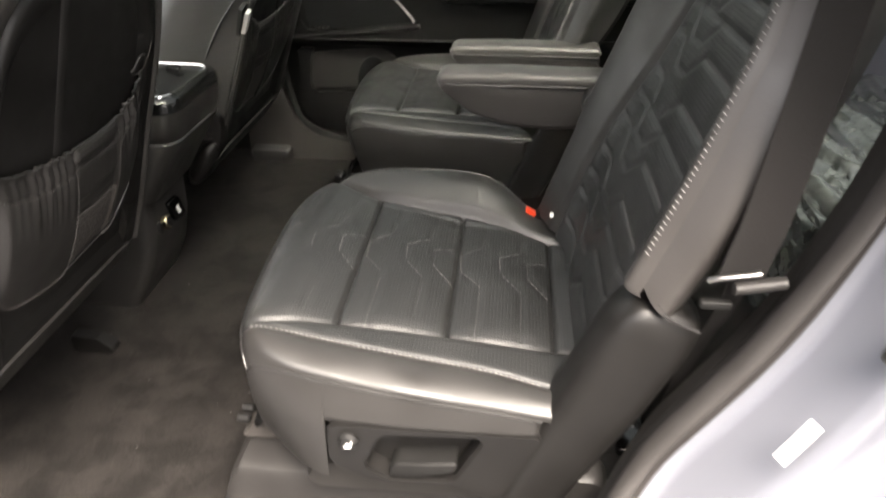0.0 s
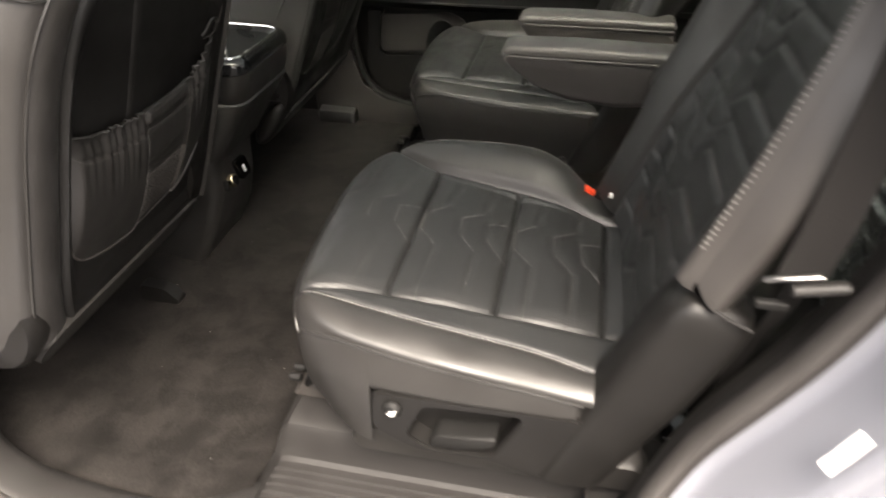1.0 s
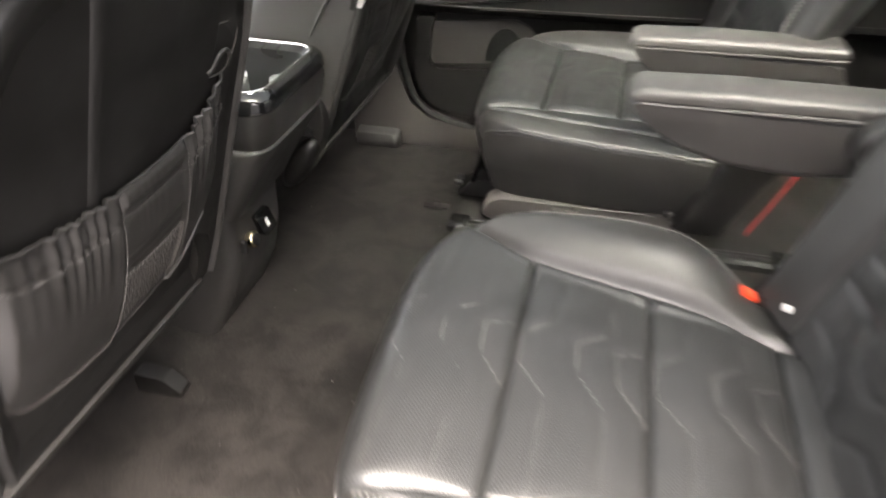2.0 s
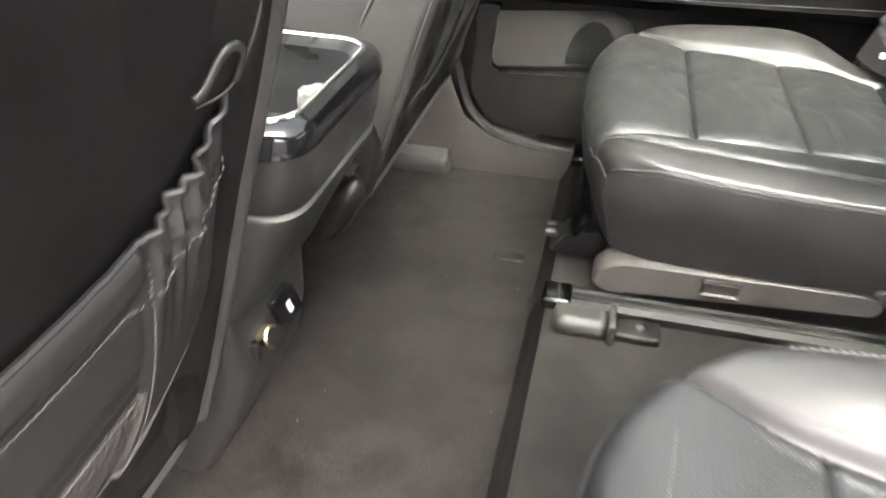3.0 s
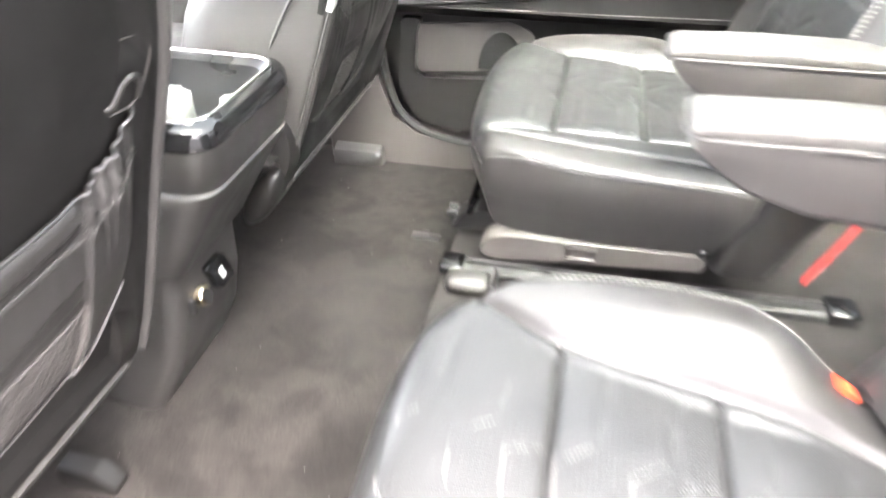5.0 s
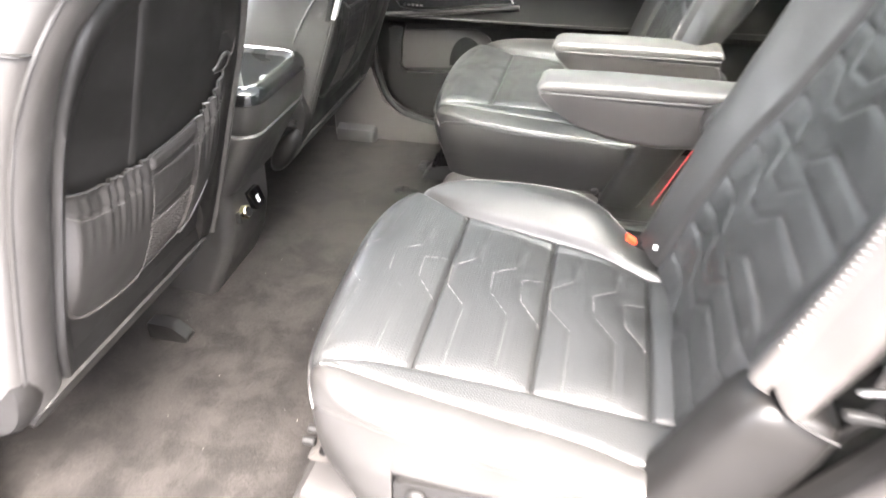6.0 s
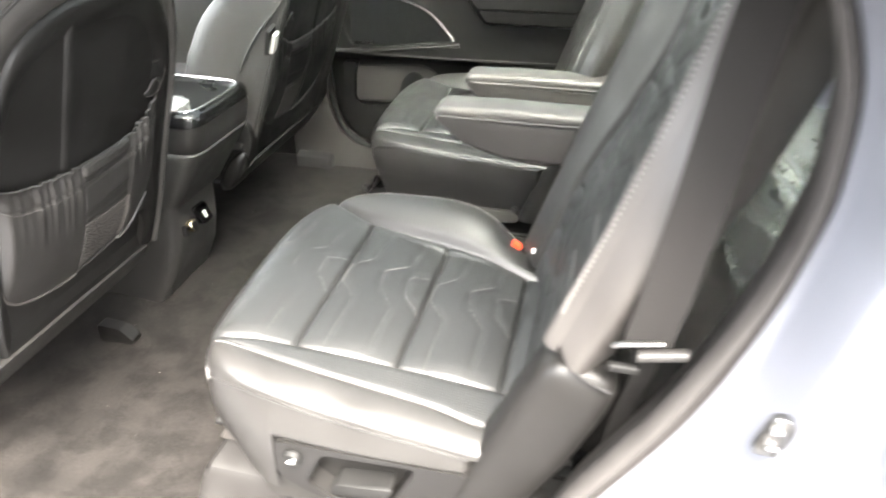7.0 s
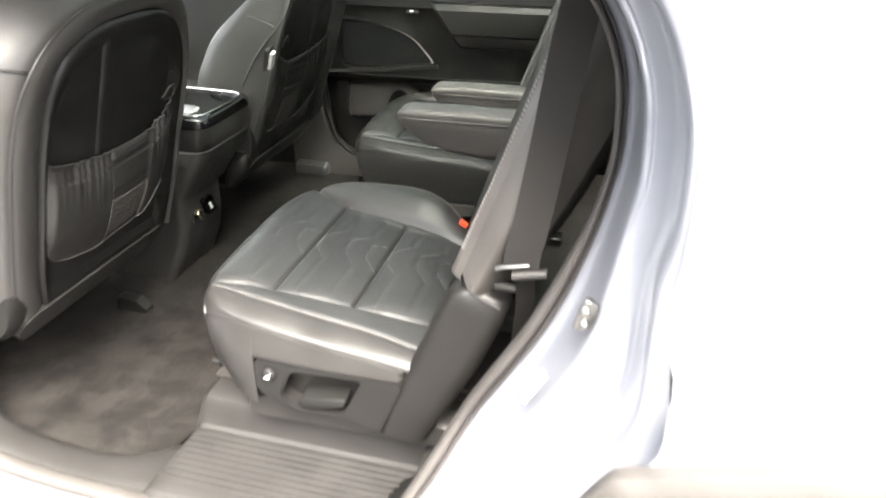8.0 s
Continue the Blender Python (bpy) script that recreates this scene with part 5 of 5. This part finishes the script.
    # folding armrest on the aisle side
    prof = [(-0.118, 0.655), (-0.100, 0.635), (-0.060, 0.606), (0.0, 0.586), (0.08, 0.578), (0.17, 0.586), (0.20, 0.62), (0.19, 0.650), (0.0, 0.654), (-0.108, 0.662)]
    rings = []
    for s, sc in ((-0.0365, 0.84), (-0.034, 0.94), (-0.027, 1.0), (0.027, 1.0), (0.034, 0.94), (0.0365, 0.84)):
        rings.append([P(arm_x + 0.04 + (x - 0.04) * (1 - (1 - sc) * 0.12), arm_s + s, arm_z + 0.655 + (z - 0.655) * sc) for x, z in rounded(prof, 0.014)])
    arm = part("armrest", loft(rings), LEATHER_GREY, seat, "stitched leather armrest folded down", angle=50)
    pad = [(-0.119, 0.6625), (-0.118, 0.669), (-0.106, 0.6755), (0.0, 0.679), (0.19, 0.676), (0.198, 0.6625), (0.0, 0.6630)]
    rings = []
    for s, sc in ((-0.0370, 0.25), (-0.0365, 0.55), (-0.033, 0.86), (-0.024, 1.0), (0.024, 1.0), (0.033, 0.86), (0.0365, 0.55), (0.0370, 0.25)):
        rings.append([P(arm_x + 0.04 + (x - 0.04) * (1 - (1 - sc) * 0.05), arm_s + s, arm_z + 0.6625 + (z - 0.6625) * sc) for x, z in rounded(pad, 0.006)])
    part("pad", loft(rings), LEATHER_GREY, arm, angle=50)
    band = [(0.19, -0.0368), (0.0, -0.0372), (-0.095, -0.0368), (-0.112, -0.030), (-0.1185, -0.015), (-0.1195, 0.0), (-0.1185, 0.015), (-0.112, 0.030), (-0.095, 0.0368), (0.0, 0.0372), (0.19, 0.0368)]
    part("piping", tube(spline([P(arm_x + x, arm_s + s, arm_z + 0.6585) for x, s in band], 4), 0.0026, 8), LEATHER_GREY, arm)
    part("filler", box(P(arm_x - 0.10, arm_s - 0.034, arm_z + 0.650), P(arm_x + 0.188, arm_s + 0.034, arm_z + 0.666)), DARK_THREAD, arm)
    part("armrest_pivot", cylinder(P(arm_x + 0.165, arm_s - 0.07 if arm_s > 0.3 else arm_s + 0.08, arm_z + 0.635), P(arm_x + 0.165, arm_s, arm_z + 0.635), 0.034, 24, bevel=0.005), PLASTIC, seat)

    # red belt buckle, child-seat anchor tag
    bx, bz, big = (0.050, 0.437, 0.9) if valance_on else (0.084, 0.452, 0.7)
    stalk = part("buckle_stalk", sweep([P(bx + 0.07, buckle_s + 0.004, bz - 0.09), P(bx + 0.034, buckle_s + 0.002, bz - 0.022), P(bx + 0.006, buckle_s, bz)], [(-0.013, -0.009), (0.013, -0.009), (0.013, 0.009), (-0.013, 0.009)], up=(0, 1, 0)), PLASTIC_BLACK, seat)
    part("release_button", sweep([P(bx + 0.012 * big, buckle_s, bz - 0.004), P(bx - 0.010 * big, buckle_s - 0.002, bz + 0.010 * big)], [(-0.0065 * big, -0.0075), (0.0065 * big, -0.0075), (0.0065 * big, 0.0075), (-0.0065 * big, 0.0075)], up=(0, 1, 0)), RED, stalk, "red buckle release button")
    part("anchor_tag", box(P(0.081, 0.442, 0.456), P(0.087, 0.448, 0.464), 0.001, 1), WHITE, seat, "small white anchor tag")

    # base: skirts, rails, feet
    for s in (0.055, 0.50):
        far = s < 0.2 and not valance_on
        sk = rounded([(-0.315, 0.228), (-0.308, 0.258), (-0.28, 0.276), (0.04, 0.280), (0.060, 0.268), (0.055, 0.244), (-0.29, 0.215)] if far else [(-0.255, 0.238), (-0.245, 0.272), (-0.21, 0.282), (0.15, 0.282), (0.165, 0.250), (0.15, 0.226), (-0.24, 0.222)], 0.014)
        dirn = -1 if s < 0.2 else 1
        rings = [[P(x, s - dirn * 0.03, z) for x, z in sk], [P(x, s + dirn * 0.004, z) for x, z in sk], [P(-0.05 + (x + 0.05) * 0.98, s + dirn * 0.012, 0.252 + (z - 0.252) * 0.8) for x, z in sk]]
        skirt = part("base_skirt", loft(rings), PLASTIC_MID if s > 0.2 or far else PLASTIC, seat)
        if s > 0.2 or far:
            part("latch_tab", box(P(-0.165, s + dirn * 0.009, 0.246), P(-0.120, s + dirn * 0.016, 0.266), 0.003), PLASTIC_MID, skirt)
            part("rear_bolt", cylinder(P(0.045 if far else 0.15, s + dirn * 0.002, 0.285 if far else 0.262), P(0.045 if far else 0.15, s + dirn * 0.022, 0.285 if far else 0.262), 0.008, 12, bevel=0.002), PLASTIC_DARK, skirt)
    part("slide_bar", tube(spline([P(-0.33, 0.11, 0.30), P(-0.345, 0.12, 0.262), P(-0.348, 0.20, 0.255), P(-0.348, 0.38, 0.255), P(-0.345, 0.46, 0.262), P(-0.33, 0.47, 0.30)], 6), 0.006, 8), GLOSS_BLACK, seat, "black slide release bar")
    foot_ = part("front_bracket", prism(rounded([(off_x - 0.385, 0.214), (off_x - 0.30, 0.214), (off_x - 0.29, 0.262), (off_x - 0.355, 0.250)], 0.008), "y", y_outer + 0.135, y_outer + 0.185, 0.004), PLASTIC_GREY if valance_on else PLASTIC_BLACK, seat)
    for k in (0, 1):
        part("bracket_pin", cylinder(P(-0.392, 0.150 + 0.022 * k, 0.238), P(-0.372, 0.150 + 0.022 * k, 0.238), 0.007, 12, bevel=0.002), PLASTIC_BLACK, foot_)
    return seat
# ---- second row ----
captain_seat(0.0, 0.585, "black quilted leather captain seat slid back, armrest down", 0.605, -0.005, -0.018, 0.487, True)
captain_seat(-0.055, 1.460, "black quilted leather captain seat by the far door, armrest down", 0.012, 0.048, -0.044, 0.034, False)

# seat rails on the platform
def seat_rail(x0, x1, y, w, label):
    rail = thing("seat_rail", label, "seat rail", "seat rails")
    sect = [(-w, 0.0), (-w, 0.012), (-w * 0.55, 0.017), (-w * 0.35, 0.010), (w * 0.35, 0.010), (w * 0.55, 0.017), (w, 0.012), (w, 0.0)]
    part("channel", loft([[(x, y + a, 0.198 + b) for a, b in sect] for x in (x0, x0 + 0.01, x1 - 0.01, x1)]), PLASTIC_BLACK, rail, angle=20)
    part("slide", box((x0 + 0.02, y - w * 0.3, 0.208), (x1 - 0.03, y + w * 0.3, 0.214), 0.002), PLASTIC_BLACK, rail)
    part("end_cap", box((x0 - 0.012, y - w - 0.002, 0.196), (x0 + 0.030, y + w + 0.002, 0.217), 0.006), GLOSS_BLACK if y > 1 else PLASTIC_BLACK, rail)
    part("end_cap", box((x1 - 0.035, y - w - 0.004, 0.196), (x1 + 0.012, y + w + 0.004, 0.222), 0.006), GLOSS_BLACK, rail)
    return rail


seat_rail(-0.372, 0.225, 0.785, 0.040, "black metal seat rail with slide on the platform")
seat_rail(-0.40, 0.225, 1.055, 0.030, "black metal seat rail with slide on the platform")
seat_rail(-0.42, 0.225, 1.495, 0.022, "black metal seat rail with slide on the platform")
seat_rail(-0.42, 0.225, 1.94, 0.030, "black metal seat rail with slide on the platform")
part_rail = thing("rail_cover", "dark rounded cover with a screw on the aisle rail end", "cover")
part("cover", box((-0.412, 1.418, 0.196), (-0.335, 1.466, 0.228), 0.015, 4), PLASTIC, part_rail)
part("collar", box((-0.337, 1.416, 0.196), (-0.328, 1.468, 0.230), 0.003), PLASTIC, part_rail)
part("bracket", box((-0.327, 1.426, 0.198), (-0.268, 1.464, 0.212), 0.004), PLASTIC_DARK, part_rail)
part("screw", cylinder((-0.295, 1.444, 0.211), (-0.295, 1.444, 0.216), 0.006, 12, bevel=0.0015), STEEL, part_rail)

# floor fixing in the carpet
hook_f = thing("mat_anchor", "small dark mat anchor set in the carpet", "mat anchor")
part("plate", box((-0.545, 1.700, 0.102), (-0.485, 1.722, 0.107), 0.002), PLASTIC_DARK, hook_f)
part("eye", tube([(-0.525, 1.711, 0.106), (-0.522, 1.711, 0.118), (-0.508, 1.711, 0.118), (-0.505, 1.711, 0.106)], 0.0015, 6, up=(0, 1, 0)), PLASTIC_DARK, hook_f)

# lint on the carpet
bm = bmesh.new()
rng = random.Random(5)
for _ in range(30):
    x, y = rng.uniform(-0.85, -0.46), rng.uniform(0.6, 1.98)
    r = rng.uniform(0.0004, 0.0009)
    bmesh.ops.create_icosphere(bm, subdivisions=1, radius=r, matrix=Matrix.Translation((x, y, 0.106)))
tagged(part("lint", bm, HEADLINER), "tiny pale lint specks scattered on the carpet", "lint", kind="stuff")

# seat belt of the near rear pillar
belt = thing("seat_belt", "black webbing seat belt with chrome tongue by the rear pillar", "seat belt")
def ribbon(points, w, wide):
    rings = []
    wide = Vector(wide).normalized()
    pts = spline(points, 8)
    for i, p in enumerate(pts):
        d = (pts[min(i + 1, len(pts) - 1)] - pts[max(i - 1, 0)]).normalized()
        n = d.cross(wide).normalized() * 0.0007
        rings.append([p - wide * w - n, p + wide * w - n, p + wide * w + n, p - wide * w + n])
    return loft(rings)
part("webbing", ribbon([(0.240, 0.592, 0.628), (0.244, 0.592, 0.66), (0.251, 0.594, 0.70), (0.266, 0.608, 0.81), (0.279, 0.622, 0.92), (0.294, 0.640, 1.01), (0.326, 0.655, 1.19)], 0.0245, (1, 0.18, -0.22)), WEBBING, belt)
part("lap_webbing", ribbon([(0.244, 0.600, 0.628), (0.246, 0.630, 0.56), (0.236, 0.675, 0.44), (0.225, 0.710, 0.205)], 0.014, (1, 0.3, 0.3)), WEBBING, belt)
part("tongue", sweep(spline([(0.209, 0.588, 0.631), (0.218, 0.584, 0.637), (0.236, 0.582, 0.642), (0.254, 0.582, 0.646)], 4), round_section(0.0042, 10, 0.8), up=(0.2, 0.3, 1)), STEEL, belt, "bright steel belt tongue")
roll = [[(0.232 + 0.046 * k, 0.580 + 0.0075 * math.cos(a), 0.628 + 0.010 * k + 0.0065 * math.sin(a)) for a in [2 * math.pi * q / 20 for q in range(20)]] for k in (0.0, 0.03, 0.97, 1.0)]
part("tongue_grip", loft(roll), PLASTIC, belt, "grey plastic roll of the tongue")
part("clip", box((0.206, 0.586, 0.596), (0.238, 0.596, 0.606), 0.003), PLASTIC_BLACK, belt)

# red pull strap behind the far seat
strap = thing("pull_strap", "red fabric pull strap hanging by the far seat", "strap")
part("band", ribbon([(0.20, 1.44, 0.50), (0.165, 1.415, 0.445), (0.135, 1.403, 0.385), (0.108, 1.400, 0.325)], 0.009, (0.3, 1, 0)), STRAP, strap)

# third row under packing film
bench = thing("rear_bench", "black third-row bench seat behind the captain seats", "car seat")
part("seat_cushion", box((0.56, 0.80, 0.20), (1.08, 1.86, 0.44), 0.05, 4), LEATHER, bench)
part("backrest", loft([[(x + 0.28 * (z - 0.4), y, z) for x, z in rounded([(1.0, 0.36), (1.02, 0.86), (1.14, 0.86), (1.16, 0.36)], 0.04)] for y in (0.80, 1.86)]), LEATHER, bench)
bm = bmesh.new()
nf = 110
grid = [[None] * (nf + 1) for _ in range(nf + 1)]
for i in range(nf + 1):
    for j in range(nf + 1):
        a, b = i / nf, j / nf
        y = 0.78 + 1.1 * b
        u = a * 1.17
        if u < 0.245:
            x, z = 0.495 + 0.035 * u / 0.245, 0.21 + u
        elif u < 0.725:
            x, z = 0.53 + (u - 0.245), 0.455
        else:
            x, z = 1.01 + 0.28 * (u - 0.725), 0.455 + (u - 0.725) * 0.96
        v = u + 0.05 * math.sin(y * 5.0) + 0.03 * noise.noise((u * 4, y * 4, 2.2))
        w = 0.016 * noise.noise((x * 6, y * 2.5, z * 6)) + 0.020 * noise.noise((v * 24, y * 1.6, 1.7)) + 0.013 * noise.noise((v * 60, y * 2.6, 5.1))
        grid[i][j] = bm.verts.new((x - w * 0.4, y + 0.01 * math.sin(b * 40), z + 0.012 + w))
for i in range(nf):
    for j in range(nf):
        bm.faces.new((grid[i][j], grid[i + 1][j], grid[i + 1][j + 1], grid[i][j + 1]))
film = thing("packing_film", "crinkled shiny plastic film draped over the third-row seat", "plastic film")
back_bm = bm.copy()
split = int(nf * 0.725 / 1.17)
for mesh, keep in ((bm, lambda k: k < split), (back_bm, lambda k: k >= split)):
    mesh.faces.ensure_lookup_table()
    bmesh.ops.delete(mesh, geom=[mesh.faces[k] for k in range(nf * nf) if not keep(k // nf)], context="FACES")
part("seat_sheet", bm, FILM, film, angle=60)
part("back_sheet", back_bm, FILM, film, angle=60)
tagged(part("red_tag", box((0.62, 0.98, 0.492), (0.70, 1.06, 0.497), 0.001, 1), RED), "small red tag lying on the packing film", "tag")
